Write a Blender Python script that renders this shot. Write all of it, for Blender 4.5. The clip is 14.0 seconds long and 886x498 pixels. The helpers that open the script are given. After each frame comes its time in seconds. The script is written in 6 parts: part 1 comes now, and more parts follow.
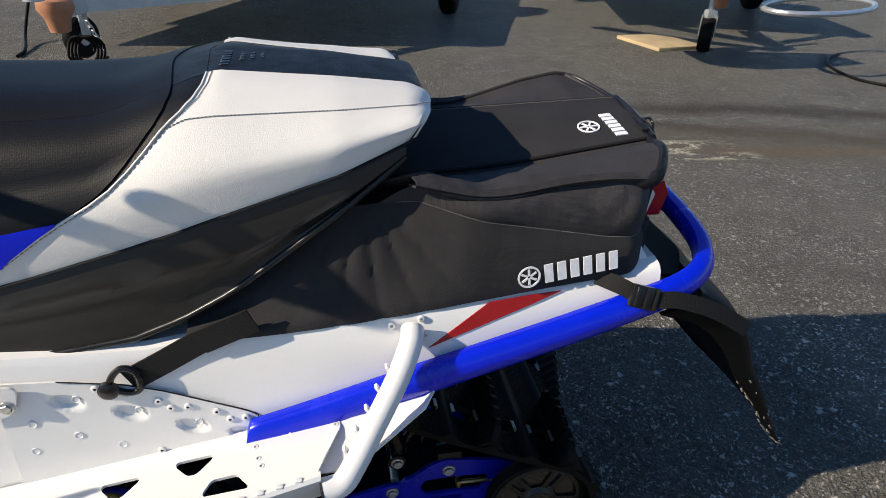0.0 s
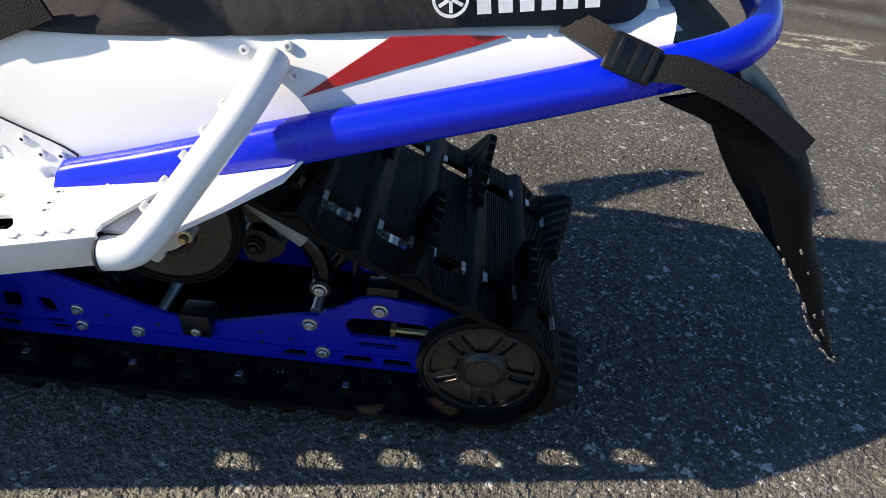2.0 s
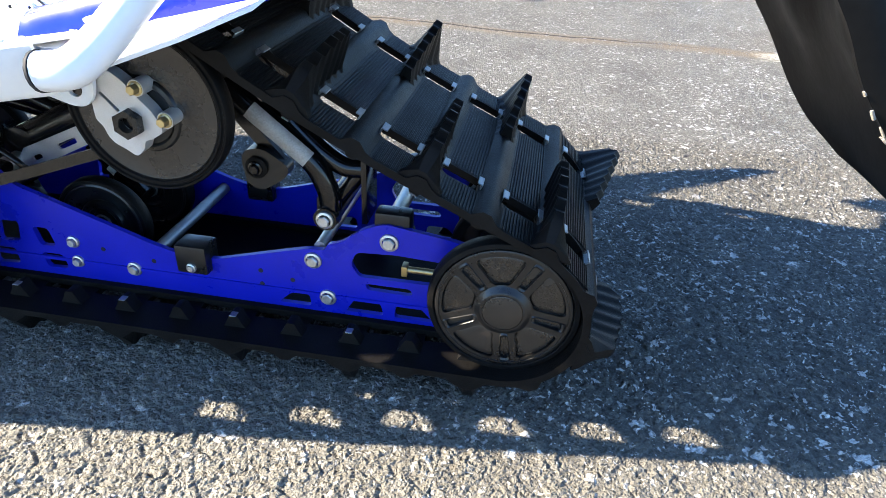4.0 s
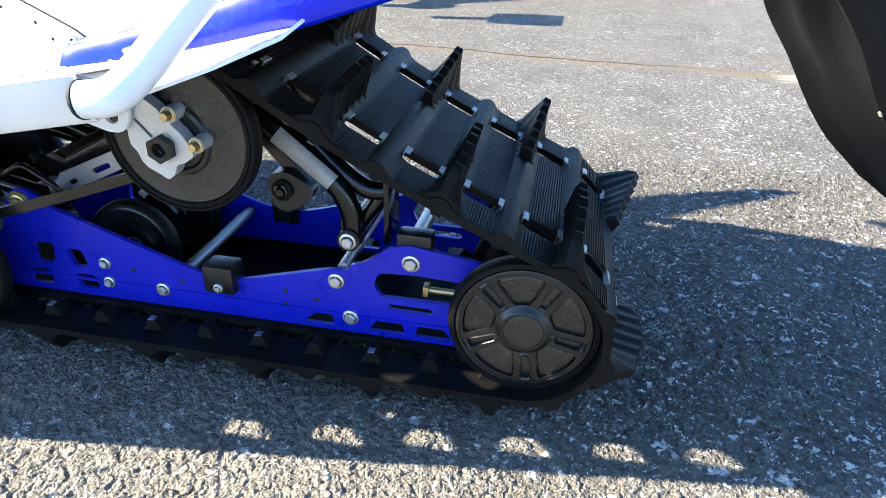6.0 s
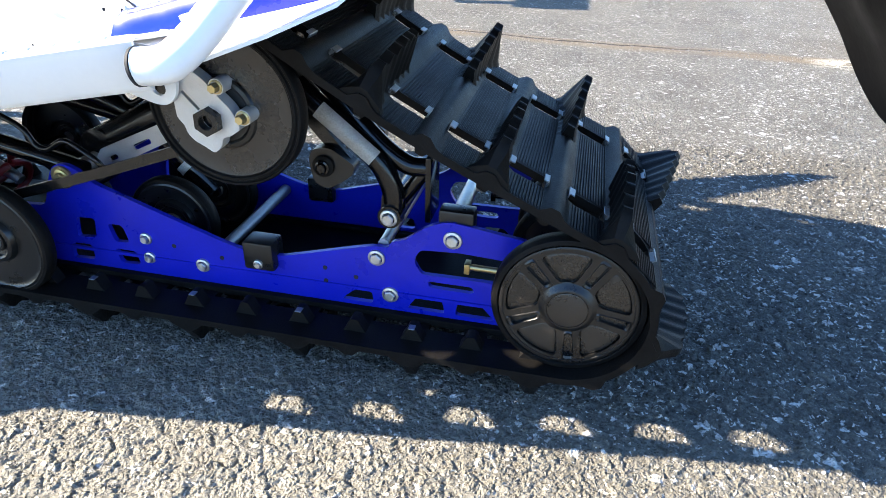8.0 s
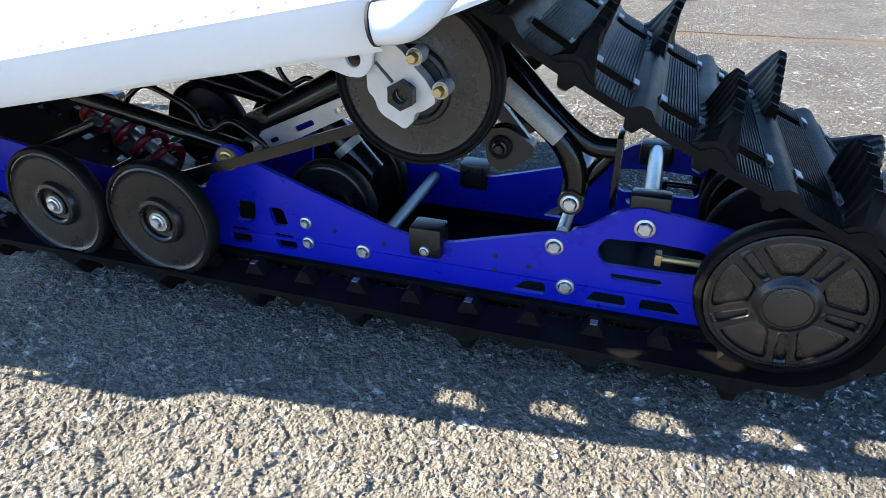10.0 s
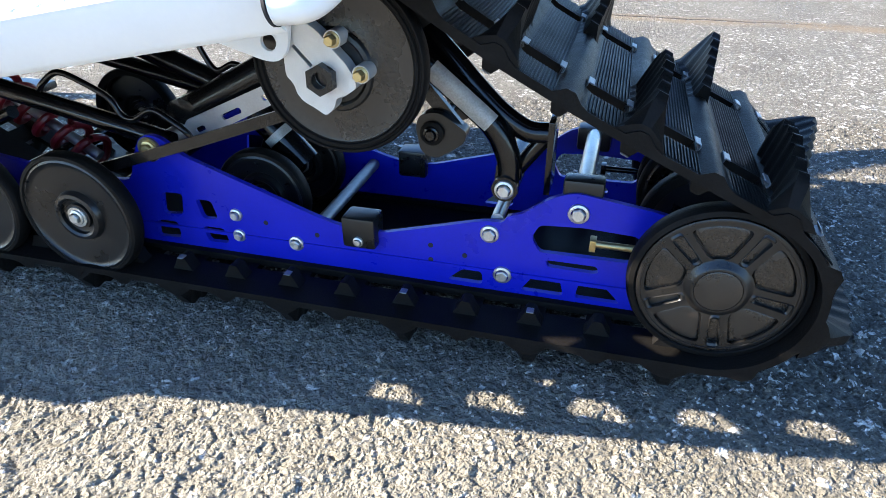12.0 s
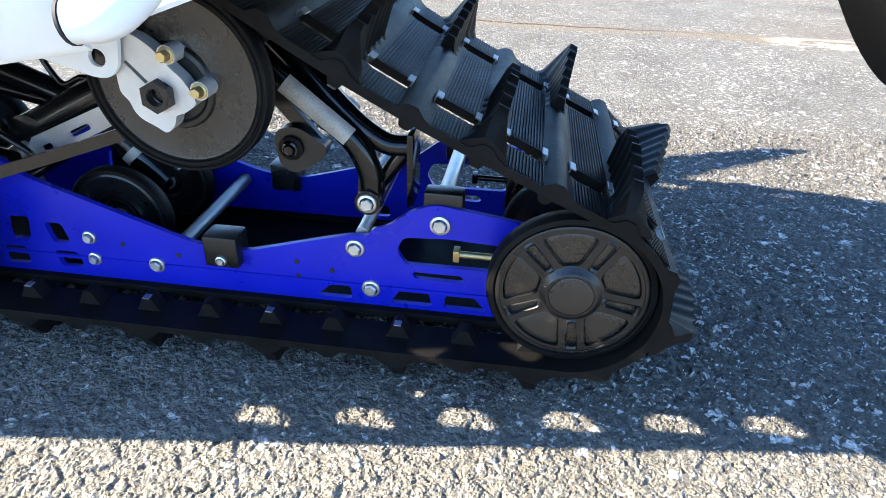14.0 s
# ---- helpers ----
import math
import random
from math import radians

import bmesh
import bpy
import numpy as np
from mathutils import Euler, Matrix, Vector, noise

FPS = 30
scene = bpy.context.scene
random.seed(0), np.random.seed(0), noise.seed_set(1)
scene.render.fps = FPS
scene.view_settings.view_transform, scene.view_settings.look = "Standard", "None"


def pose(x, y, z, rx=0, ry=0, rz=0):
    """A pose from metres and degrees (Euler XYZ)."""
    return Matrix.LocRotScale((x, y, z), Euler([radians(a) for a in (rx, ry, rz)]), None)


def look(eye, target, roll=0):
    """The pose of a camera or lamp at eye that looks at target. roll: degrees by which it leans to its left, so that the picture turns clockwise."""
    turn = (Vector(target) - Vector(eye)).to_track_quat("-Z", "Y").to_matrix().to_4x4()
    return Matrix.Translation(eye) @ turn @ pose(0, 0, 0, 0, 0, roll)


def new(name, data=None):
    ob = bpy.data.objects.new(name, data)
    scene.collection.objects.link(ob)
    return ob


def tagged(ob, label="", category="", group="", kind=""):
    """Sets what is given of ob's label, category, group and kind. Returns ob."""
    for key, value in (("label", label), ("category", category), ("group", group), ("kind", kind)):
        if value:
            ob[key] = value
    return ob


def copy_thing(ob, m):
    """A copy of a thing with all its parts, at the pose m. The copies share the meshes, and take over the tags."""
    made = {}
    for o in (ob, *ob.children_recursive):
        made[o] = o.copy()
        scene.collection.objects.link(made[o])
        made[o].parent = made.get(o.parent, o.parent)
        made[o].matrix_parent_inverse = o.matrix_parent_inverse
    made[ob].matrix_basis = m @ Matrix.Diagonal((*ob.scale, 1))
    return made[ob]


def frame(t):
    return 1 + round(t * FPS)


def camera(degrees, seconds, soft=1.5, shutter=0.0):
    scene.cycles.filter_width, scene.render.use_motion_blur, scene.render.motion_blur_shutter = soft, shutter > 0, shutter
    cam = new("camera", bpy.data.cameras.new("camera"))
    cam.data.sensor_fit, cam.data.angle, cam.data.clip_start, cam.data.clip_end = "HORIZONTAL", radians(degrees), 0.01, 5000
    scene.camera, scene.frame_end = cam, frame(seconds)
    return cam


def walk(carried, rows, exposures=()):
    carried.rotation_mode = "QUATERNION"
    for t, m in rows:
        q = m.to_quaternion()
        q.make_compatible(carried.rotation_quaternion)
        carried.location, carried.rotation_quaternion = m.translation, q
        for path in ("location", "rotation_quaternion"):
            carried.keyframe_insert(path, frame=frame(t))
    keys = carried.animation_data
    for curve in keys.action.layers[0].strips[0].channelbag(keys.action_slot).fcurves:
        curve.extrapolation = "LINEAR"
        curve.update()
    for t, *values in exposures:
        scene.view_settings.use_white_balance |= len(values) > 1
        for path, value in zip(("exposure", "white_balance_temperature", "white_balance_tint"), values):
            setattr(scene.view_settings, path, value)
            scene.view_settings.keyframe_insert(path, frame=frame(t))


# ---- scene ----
cam = camera(69.1, 14.0, 0.5)

PATH = [
    (0, (-0.329, -0.88, 1.041), (0.024, 0.843, 0.089), 2.6),
    (0.5, (-0.192, -0.903, 1.064), (0.076, 0.815, 0.076), 2.8),
    (0.8, (-0.103, -0.901, 1.055), (0.055, 0.844, 0.091), 6.3),
    (1, (-0.067, -0.878, 1.055), (0.014, 0.872, 0.09), 4.3),
    (1.2, (-0.066, -0.823, 1.04), (0.018, 0.864, -0.031), 1.2),
    (1.5, (-0.08, -0.785, 0.951), (0.021, 0.833, -0.225), 2.9),
    (1.8, (-0.076, -0.767, 0.856), (-0.026, 0.838, -0.337), 5.5),
    (2, (-0.067, -0.749, 0.781), (-0.07, 0.846, -0.425), 6.1),
    (2.2, (-0.06, -0.746, 0.722), (-0.159, 0.878, -0.44), 3.2),
    (2.5, (-0.056, -0.755, 0.649), (-0.221, 0.899, -0.464), 3.2),
    (3, (-0.014, -0.76, 0.583), (-0.244, 0.918, -0.479), 3.3),
    (3.2, (-0.006, -0.754, 0.575), (-0.217, 0.937, -0.471), 3.9),
    (5.3, (0.022, -0.762, 0.573), (-0.275, 0.941, -0.432), 1.4),
    (5.5, (0.022, -0.763, 0.576), (-0.267, 0.949, -0.417), 1.9),
    (6, (0.013, -0.768, 0.577), (-0.297, 0.955, -0.39), 1.9),
    (6.5, (0.013, -0.764, 0.574), (-0.297, 0.961, -0.388), 2.0),
    (7, (0.015, -0.762, 0.572), (-0.291, 0.958, -0.402), 1.3),
    (7.5, (0.011, -0.765, 0.565), (-0.302, 0.943, -0.427), 1.6),
    (8, (-0.017, -0.776, 0.561), (-0.371, 0.92, -0.438), 1.6),
    (8.5, (-0.043, -0.787, 0.562), (-0.506, 0.88, -0.441), 0.6),
    (9, (-0.074, -0.785, 0.551), (-0.609, 0.871, -0.436), -0.3),
    (9.2, (-0.093, -0.781, 0.54), (-0.634, 0.87, -0.451), -0.6),
    (11.3, (-0.187, -0.765, 0.511), (-0.768, 0.866, -0.491), -0.3),
    (11.5, (-0.173, -0.76, 0.512), (-0.72, 0.877, -0.499), -0.1),
    (12, (-0.123, -0.745, 0.509), (-0.576, 0.91, -0.519), -0.2),
    (12.5, (-0.079, -0.73, 0.513), (-0.393, 0.959, -0.511), 1.1),
    (13, (-0.057, -0.727, 0.51), (-0.303, 0.976, -0.509), 2.2),
    (13.5, (-0.057, -0.729, 0.512), (-0.275, 0.976, -0.512), 2.5),
    (14, (-0.063, -0.724, 0.517), (-0.278, 0.986, -0.497), 1.7),
]
EXPOSURES = [(0, 0.45, 6350, 10), (0.6, 0.47, 6350, 10), (1.0, 0.58, 6350, 10), (1.6, 0.68, 6350, 10), (2.0, 0.95, 6300, 10), (2.5, 1.45, 6200, 10), (3.0, 2.10, 6100, 10), (5.3, 2.64, 6050, 10), (6.5, 2.70, 6050, 10), (8.0, 2.60, 6050, 10), (9.0, 2.30, 6050, 10), (11.5, 2.55, 6050, 10), (14.0, 2.90, 6050, 10)]
walk(cam, [(t, look(eye, target, roll)) for t, eye, target, roll in PATH], EXPOSURES)

# ---- light ----
SUN = Vector((-1.63, -0.355, 1.0)).normalized()
world = bpy.data.worlds.new("sky")
scene.world = world
world.use_nodes = True
sky = world.node_tree.nodes.new("ShaderNodeTexSky")
sky.sky_type, sky.sun_disc = "NISHITA", False
sky.ozone_density, sky.dust_density, sky.air_density = 6.0, 0.2, 1.0
sky.sun_elevation = math.asin(SUN.z)
sky.sun_rotation = math.atan2(SUN.x, SUN.y)
back = world.node_tree.nodes["Background"]
back.inputs[1].default_value = 0.100
world.node_tree.links.new(sky.outputs[0], back.inputs[0])
sun_data = bpy.data.lights.new("sun", "SUN")
sun_data.energy, sun_data.angle, sun_data.color = 5.0, radians(0.53), (1.0, 0.86, 0.67)
sun = new("sun", sun_data)
sun.matrix_world = look(SUN * 30, (0, 0, 0))


# ---- materials ----
class Nodes:
    """A short way to write a node material."""

    def __init__(self, name):
        self.m = bpy.data.materials.new(name)
        self.m.use_nodes = True
        self.t = self.m.node_tree
        self.b = self.t.nodes["Principled BSDF"]
        self.co = self.t.nodes.new("ShaderNodeTexCoord").outputs["Object"]

    def node(self, kind, **sets):
        n = self.t.nodes.new(kind)
        for k, v in sets.items():
            n.inputs[k].default_value = v
        return n

    def link(self, a, b):
        self.t.links.new(a, b)

    def noise(self, scale, detail=4, rough=0.6, co=None):
        n = self.node("ShaderNodeTexNoise", Scale=scale, Detail=detail, Roughness=rough)
        self.link(co or self.co, n.inputs["Vector"])
        return n.outputs["Fac"]

    def cells(self, scale, feature="F1", co=None, rand=1.0):
        n = self.node("ShaderNodeTexVoronoi", Scale=scale, Randomness=rand)
        n.feature = feature
        self.link(co or self.co, n.inputs["Vector"])
        return n

    def ramp(self, fac, *stops):
        n = self.t.nodes.new("ShaderNodeValToRGB")
        e = n.color_ramp.elements
        while len(e) < len(stops):
            e.new(0.5)
        for k, (p, c) in enumerate(stops):
            e[k].position = p
            e[k].color = (*c, 1) if len(c) == 3 else (c[0],) * 3 + (1,)
        self.link(fac, n.inputs[0])
        return n.outputs[0]

    def mix(self, fac, a, b, blend="MIX"):
        n = self.t.nodes.new("ShaderNodeMix")
        n.data_type, n.blend_type = "RGBA", blend
        for sock, v in ((n.inputs[0], fac), (n.inputs[6], a), (n.inputs[7], b)):
            if isinstance(v, (int, float)):
                sock.default_value = v
            elif isinstance(v, tuple):
                sock.default_value = (*v, 1)
            else:
                self.link(v, sock)
        return n.outputs[2]

    def maths(self, op, a, b=0.0):
        n = self.t.nodes.new("ShaderNodeMath")
        n.operation = op
        for sock, v in zip(n.inputs, (a, b)):
            if isinstance(v, (int, float)):
                sock.default_value = v
            else:
                self.link(v, sock)
        return n.outputs[0]

    def scaled(self, x, y, z):
        n = self.t.nodes.new("ShaderNodeMapping")
        n.inputs["Scale"].default_value = (x, y, z)
        self.link(self.co, n.inputs[0])
        return n.outputs[0]

    def put(self, name, v):
        s = self.b.inputs[name]
        if isinstance(v, tuple):
            s.default_value = (*v, 1)
        elif isinstance(v, (int, float)):
            s.default_value = v
        else:
            self.link(v, s)

    def bump(self, height, strength=0.3, dist=0.001, after=None):
        n = self.node("ShaderNodeBump", Strength=strength, Distance=dist)
        self.link(height, n.inputs["Height"])
        if after:
            self.link(after, n.inputs["Normal"])
        self.link(n.outputs[0], self.b.inputs["Normal"])
        return n.outputs[0]


def plain(name, col, rough=0.5, metal=0.0, vary=0.25, grain=60.0, relief=0.15, dist=0.0006, coat=0.0, spec=0.5):
    """Paint, plastic, rubber or metal with grain and dust at two scales."""
    k = Nodes(name)
    fine, wide = k.noise(grain * 8, 3), k.noise(grain * 0.35, 5, 0.65)
    lo, hi = tuple(c * (1 - vary) for c in col), tuple(min(1, c * (1 + vary)) for c in col)
    c = k.ramp(wide, (0.3, lo), (0.7, hi))
    k.put("Base Color", k.mix(0.35, c, k.ramp(fine, (0.3, lo), (0.7, hi))))
    k.put("Roughness", k.ramp(wide, (0.3, (max(0, rough - 0.08),)), (0.75, (min(1, rough + 0.1),))))
    k.put("Metallic", metal)
    k.put("Coat Weight", coat)
    k.put("Specular IOR Level", spec)
    if relief:
        k.bump(fine, relief, dist)
    return k.m


def cloth(name, col, scale=900.0, rough=0.85, relief=0.5, wrinkle=0.0, spec=0.25):
    """Woven fabric."""
    k = Nodes(name)
    weave = k.cells(scale, rand=0.45).outputs["Distance"]
    wide = k.noise(9, 5, 0.6)
    k.put("Base Color", k.mix(0.5, k.ramp(wide, (0.3, tuple(c * 0.7 for c in col)), (0.7, tuple(c * 1.4 for c in col))),
                              k.ramp(weave, (0.1, tuple(c * 1.5 for c in col)), (0.6, tuple(c * 0.6 for c in col)))))
    k.put("Roughness", rough)
    k.put("Specular IOR Level", spec)
    first = k.bump(weave, relief, 0.0006)
    if wrinkle:
        k.bump(k.noise(26, 3, 0.5, k.scaled(1.0, 0.5, 0.35)), wrinkle, 0.006, first)
    return k.m


M = {}


def asphalt():
    """Coarse worn asphalt: grey chips in dark binder, smooth pale worn stone tops, a dusty crack, pale scraped spots and damp streaks."""
    k = Nodes("worn_asphalt")

    def bent(scale, reach, detail=2.0):
        """Coordinates pushed about by a noise."""
        w = k.node("ShaderNodeTexNoise", Scale=scale, Detail=detail)
        k.link(k.co, w.inputs["Vector"])
        n = k.node("ShaderNodeVectorMath")
        n.operation = "MULTIPLY_ADD"
        k.link(w.outputs["Color"], n.inputs[0])
        n.inputs[1].default_value = (reach, reach, reach)
        k.link(k.co, n.inputs[2])
        return n.outputs[0]

    def tone(v, ch):
        n = k.node("ShaderNodeSeparateColor")
        k.link(v.outputs["Color"], n.inputs[0])
        return n.outputs[ch]

    co = bent(140.0, 0.006)
    torn = bent(75.0, 0.028, 3.0)
    stone, small, speck = k.cells(100, co=co), k.cells(215, co=co), k.cells(560, co=co)
    chip = k.ramp(tone(stone, 0), (0.0, (0.092, 0.090, 0.085)), (0.5, (0.132, 0.129, 0.120)), (1.0, (0.190, 0.185, 0.170)))
    grit = k.ramp(tone(small, 1), (0.0, (0.075, 0.073, 0.069)), (0.6, (0.140, 0.136, 0.126)), (0.90, (0.21, 0.205, 0.19)), (0.96, (0.40, 0.39, 0.36)))
    dust = k.ramp(tone(speck, 2), (0.0, (0.075, 0.073, 0.070)), (0.5, (0.140, 0.136, 0.126)), (0.95, (0.27, 0.26, 0.24)))
    c = k.mix(0.45, chip, grit)
    c = k.mix(0.40, c, dust)
    c = k.mix(0.10, c, (0.045, 0.044, 0.043))
    c = k.mix(k.ramp(stone.outputs["Distance"], (0.52, (0.0,)), (0.68, (0.5,))), c, (0.065, 0.063, 0.059))
    # scattered pits: only their shade, put into the colour as near-black spots
    pit = k.cells(95, co=co)
    pit_shade = k.maths("MULTIPLY", k.ramp(tone(pit, 2), (0.80, (0.0,)), (0.83, (1.0,))), k.ramp(pit.outputs["Distance"], (0.20, (0.85,)), (0.36, (0.0,))))
    c = k.mix(pit_shade, c, (0.030, 0.029, 0.028))
    # lane dust and oil
    oily = k.ramp(k.noise(5.0, 5, 0.6), (0.36, (0.40,)), (0.52, (0.0,)))
    c = k.mix(oily, c, (0.075, 0.072, 0.066))
    wide = k.noise(1.3, 6, 0.62)
    c = k.mix(k.ramp(wide, (0.4, (0.0,)), (0.72, (0.30,))), c, (0.21, 0.20, 0.18))
    # worn stone tops, smooth and pale
    flat = 0.0
    for size, share_, reach_ in ((42, 0.91, 0.34), (64, 0.88, 0.35), (105, 0.84, 0.38), (190, 0.82, 0.42)):
        fleck = k.cells(size, co=torn)
        pale = k.maths("MULTIPLY", k.ramp(tone(fleck, 1), (share_, (0.0,)), (share_ + 0.01, (1.0,))), k.ramp(fleck.outputs["Distance"], (reach_ - 0.05, (1.0,)), (reach_ + 0.01, (0.0,))))
        pale = k.maths("MULTIPLY", pale, k.ramp(k.noise(230, 3, 0.65), (0.40, (0.25,)), (0.43, (1.0,))))
        flat = k.maths("MAXIMUM", flat, pale)
    clump = k.ramp(k.noise(3.2, 4, 0.6), (0.36, (0.35,)), (0.56, (1.0,)))
    c = k.mix(k.maths("MULTIPLY", flat, clump), c, (0.46, 0.452, 0.43))
    pos = k.node("ShaderNodeSeparateXYZ")
    k.link(k.co, pos.inputs[0])
    wander = k.maths("SUBTRACT", k.noise(0.9, 5, 0.65), 0.5)

    def band(centre, slope, half, blur, wob):
        """A band along the lot at y = centre + slope x."""
        y = k.maths("ADD", pos.outputs[1], k.maths("MULTIPLY", pos.outputs[0], -slope))
        d = k.maths("ABSOLUTE", k.maths("ADD", k.maths("SUBTRACT", y, centre), k.maths("MULTIPLY", wander, wob)))
        n = k.node("ShaderNodeMapRange")
        k.link(d, n.inputs["Value"])
        n.inputs["From Min"].default_value, n.inputs["From Max"].default_value = half + blur, half
        return n.outputs[0]

    def along(centre, half, blur):
        """A stretch of the lot in x."""
        n = k.node("ShaderNodeMapRange")
        k.link(k.maths("ABSOLUTE", k.maths("SUBTRACT", pos.outputs[0], centre)), n.inputs["Value"])
        n.inputs["From Min"].default_value, n.inputs["From Max"].default_value = half + blur, half
        return n.outputs[0]

    # near lane painted paler, so that its sunlit asphalt comes out brighter
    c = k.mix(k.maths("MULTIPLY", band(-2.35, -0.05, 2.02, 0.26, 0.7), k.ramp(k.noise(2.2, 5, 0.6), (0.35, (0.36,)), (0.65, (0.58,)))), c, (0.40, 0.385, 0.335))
    # an old crack filled with tan grit
    tan = k.maths("MULTIPLY", band(1.945, -0.05, 0.028, 0.055, 0.26), k.ramp(k.noise(1.7, 4, 0.6), (0.38, (0.40,)), (0.60, (0.85,))))
    c = k.mix(tan, c, (0.175, 0.138, 0.095))
    c = k.mix(k.maths("MULTIPLY", band(1.968, -0.05, 0.003, 0.012, 0.26), along(-0.35, 0.55, 0.5)), c, (0.040, 0.034, 0.028))
    for centre, slope in ((2.95, -0.19), (2.66, -0.26)):
        damp = k.maths("MULTIPLY", k.maths("MULTIPLY", band(centre, slope, 0.03, 0.14, 0.7), along(2.3, 0.7, 0.5)), 0.80)
        c = k.mix(damp, c, (0.050, 0.044, 0.038))
    soil = k.maths("MULTIPLY", band(2.12, -0.08, 0.16, 0.22, 0.5), along(1.9, 0.7, 0.6))
    c = k.mix(k.maths("MULTIPLY", soil, 0.50), c, (0.125, 0.104, 0.078))
    # lime scraped over the crack
    streak = k.noise(9.0, 7, 0.72, k.scaled(0.45, 1.0, 1.0))
    broken = k.ramp(k.noise(55, 4, 0.7), (0.42, (0.1,)), (0.50, (1.0,)))
    for centre, slope, x0, half, wide_ in ((2.00, -0.03, 1.45, 0.16, 0.03), (1.90, -0.03, 1.15, 0.22, 0.05), (1.82, -0.02, 1.50, 0.16, 0.02)):
        spot = k.maths("MULTIPLY", band(centre, slope, wide_, 0.05, 0.12), k.ramp(streak, (0.48, (0.0,)), (0.54, (0.92,))))
        c = k.mix(k.maths("MULTIPLY", k.maths("MULTIPLY", spot, broken), along(x0, half, 0.16)), c, (0.62, 0.60, 0.50))
    tint = k.node("ShaderNodeVectorMath")
    tint.operation = "MULTIPLY"
    k.link(c, tint.inputs[0])
    tint.inputs[1].default_value = (1.03, 1.0, 0.93)
    k.put("Base Color", tint.outputs[0])
    k.put("Roughness", k.ramp(flat, (0.0, (0.80,)), (1.0, (0.24,))))
    k.put("Specular IOR Level", k.ramp(flat, (0.0, (0.10,)), (1.0, (1.0,))))
    fine = k.noise(420, 6, 0.75)
    h = k.maths("ADD", k.ramp(stone.outputs["Distance"], (0.15, (1.0,)), (0.6, (0.0,))), k.maths("MULTIPLY", k.ramp(small.outputs["Distance"], (0.1, (1.0,)), (0.6, (0.0,))), 0.8))
    h = k.maths("ADD", h, k.maths("MULTIPLY", fine, 0.9))
    h = k.maths("ADD", k.maths("MULTIPLY", h, k.maths("SUBTRACT", 1.0, k.maths("MULTIPLY", flat, 0.8))), k.maths("MULTIPLY", flat, 1.6))
    k.bump(h, 1.0, 0.0060)
    return k.m


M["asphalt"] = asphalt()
M["blue"] = plain("blue_gloss_paint", (0.001, 0.012, 0.52), 0.24, 0.0, 0.10, 30, 0.03, spec=0.45)
M["rail"] = plain("blue_anodised_aluminium", (0.008, 0.012, 0.37), 0.32, 0.05, 0.14, 40, 0.06, spec=0.35)
M["white"] = plain("white_painted_aluminium", (0.70, 0.695, 0.675), 0.36, 0.0, 0.03, 25, 0.06)
M["rubber"] = plain("black_track_rubber", (0.0072, 0.0066, 0.0060), 0.48, 0.0, 0.6, 50, 0.40, 0.001, spec=0.075)
M["plastic"] = plain("black_moulded_plastic", (0.009, 0.0085, 0.008), 0.30, 0.0, 0.35, 45, 0.12, spec=0.4)
M["wheelweb"] = plain("dusty_black_wheel_plastic", (0.018, 0.0145, 0.0115), 0.27, 0.0, 0.5, 30, 0.2, spec=0.5)
M["blacksteel"] = plain("black_painted_steel", (0.0040, 0.0040, 0.0045), 0.17, 0.0, 0.35, 40, 0.08, spec=0.4)
M["zinc"] = plain("zinc_plated_steel", (0.54, 0.54, 0.52), 0.38, 0.9, 0.3, 90, 0.25)
M["clip"] = plain("dulled_clip_steel", (0.30, 0.30, 0.295), 0.46, 0.8, 0.35, 90, 0.3)
M["brass"] = plain("yellow_zinc_plated_steel", (0.46, 0.36, 0.17), 0.36, 0.9, 0.2, 90, 0.15)
M["cast"] = plain("bare_cast_aluminium", (0.52, 0.51, 0.49), 0.46, 0.55, 0.18, 120, 0.4)
M["steelplate"] = plain("brushed_steel_plate", (0.42, 0.42, 0.43), 0.4, 0.8, 0.15, 60, 0.15)
M["red"] = plain("red_vinyl", (0.33, 0.006, 0.008), 0.35, 0.0, 0.15, 40, 0.05, coat=0.3)
M["redspring"] = plain("red_spring_paint", (0.17, 0.006, 0.010), 0.38, 0.0, 0.3, 60, 0.1)
M["redlens"] = plain("red_lamp_lens", (0.36, 0.006, 0.012), 0.32, 0.0, 0.1, 60, 0.0, spec=0.25)
M["thread"] = plain("white_thread", (0.72, 0.73, 0.75), 0.7, 0.0, 0.2, 200, 0.4)
M["greythread"] = plain("grey_thread", (0.17, 0.165, 0.155), 0.8, 0.0, 0.3, 200, 0.3)
M["vinyl_white"] = plain("white_grained_vinyl", (0.69, 0.668, 0.625), 0.5, 0.0, 0.04, 110, 0.55, 0.0007)
M["vinyl_black"] = plain("black_grained_vinyl", (0.006, 0.0065, 0.008), 0.46, 0.0, 0.25, 110, 0.5, 0.0007, spec=0.2)
M["vinyl_side"] = plain("satin_black_seat_side", (0.0145, 0.0134, 0.0124), 0.44, 0.0, 0.35, 14, 0.4, 0.0007, spec=0.45)
M["gripper"] = cloth("black_knurled_seat_vinyl", (0.006, 0.0065, 0.008), 420, 0.48, 0.22, 0.0, 0.14)
M["nylon"] = cloth("black_nylon_cloth", (0.0268, 0.0257, 0.0262), 1150, 0.78, 0.5, 0.3, 0.18)
M["mesh"] = cloth("black_spacer_mesh", (0.0355, 0.0335, 0.0345), 760, 0.68, 0.8, 0.5, 0.22)
M["satin"] = cloth("black_coated_nylon", (0.0075, 0.0078, 0.0105), 1500, 0.46, 0.3, 1.2, 0.25)
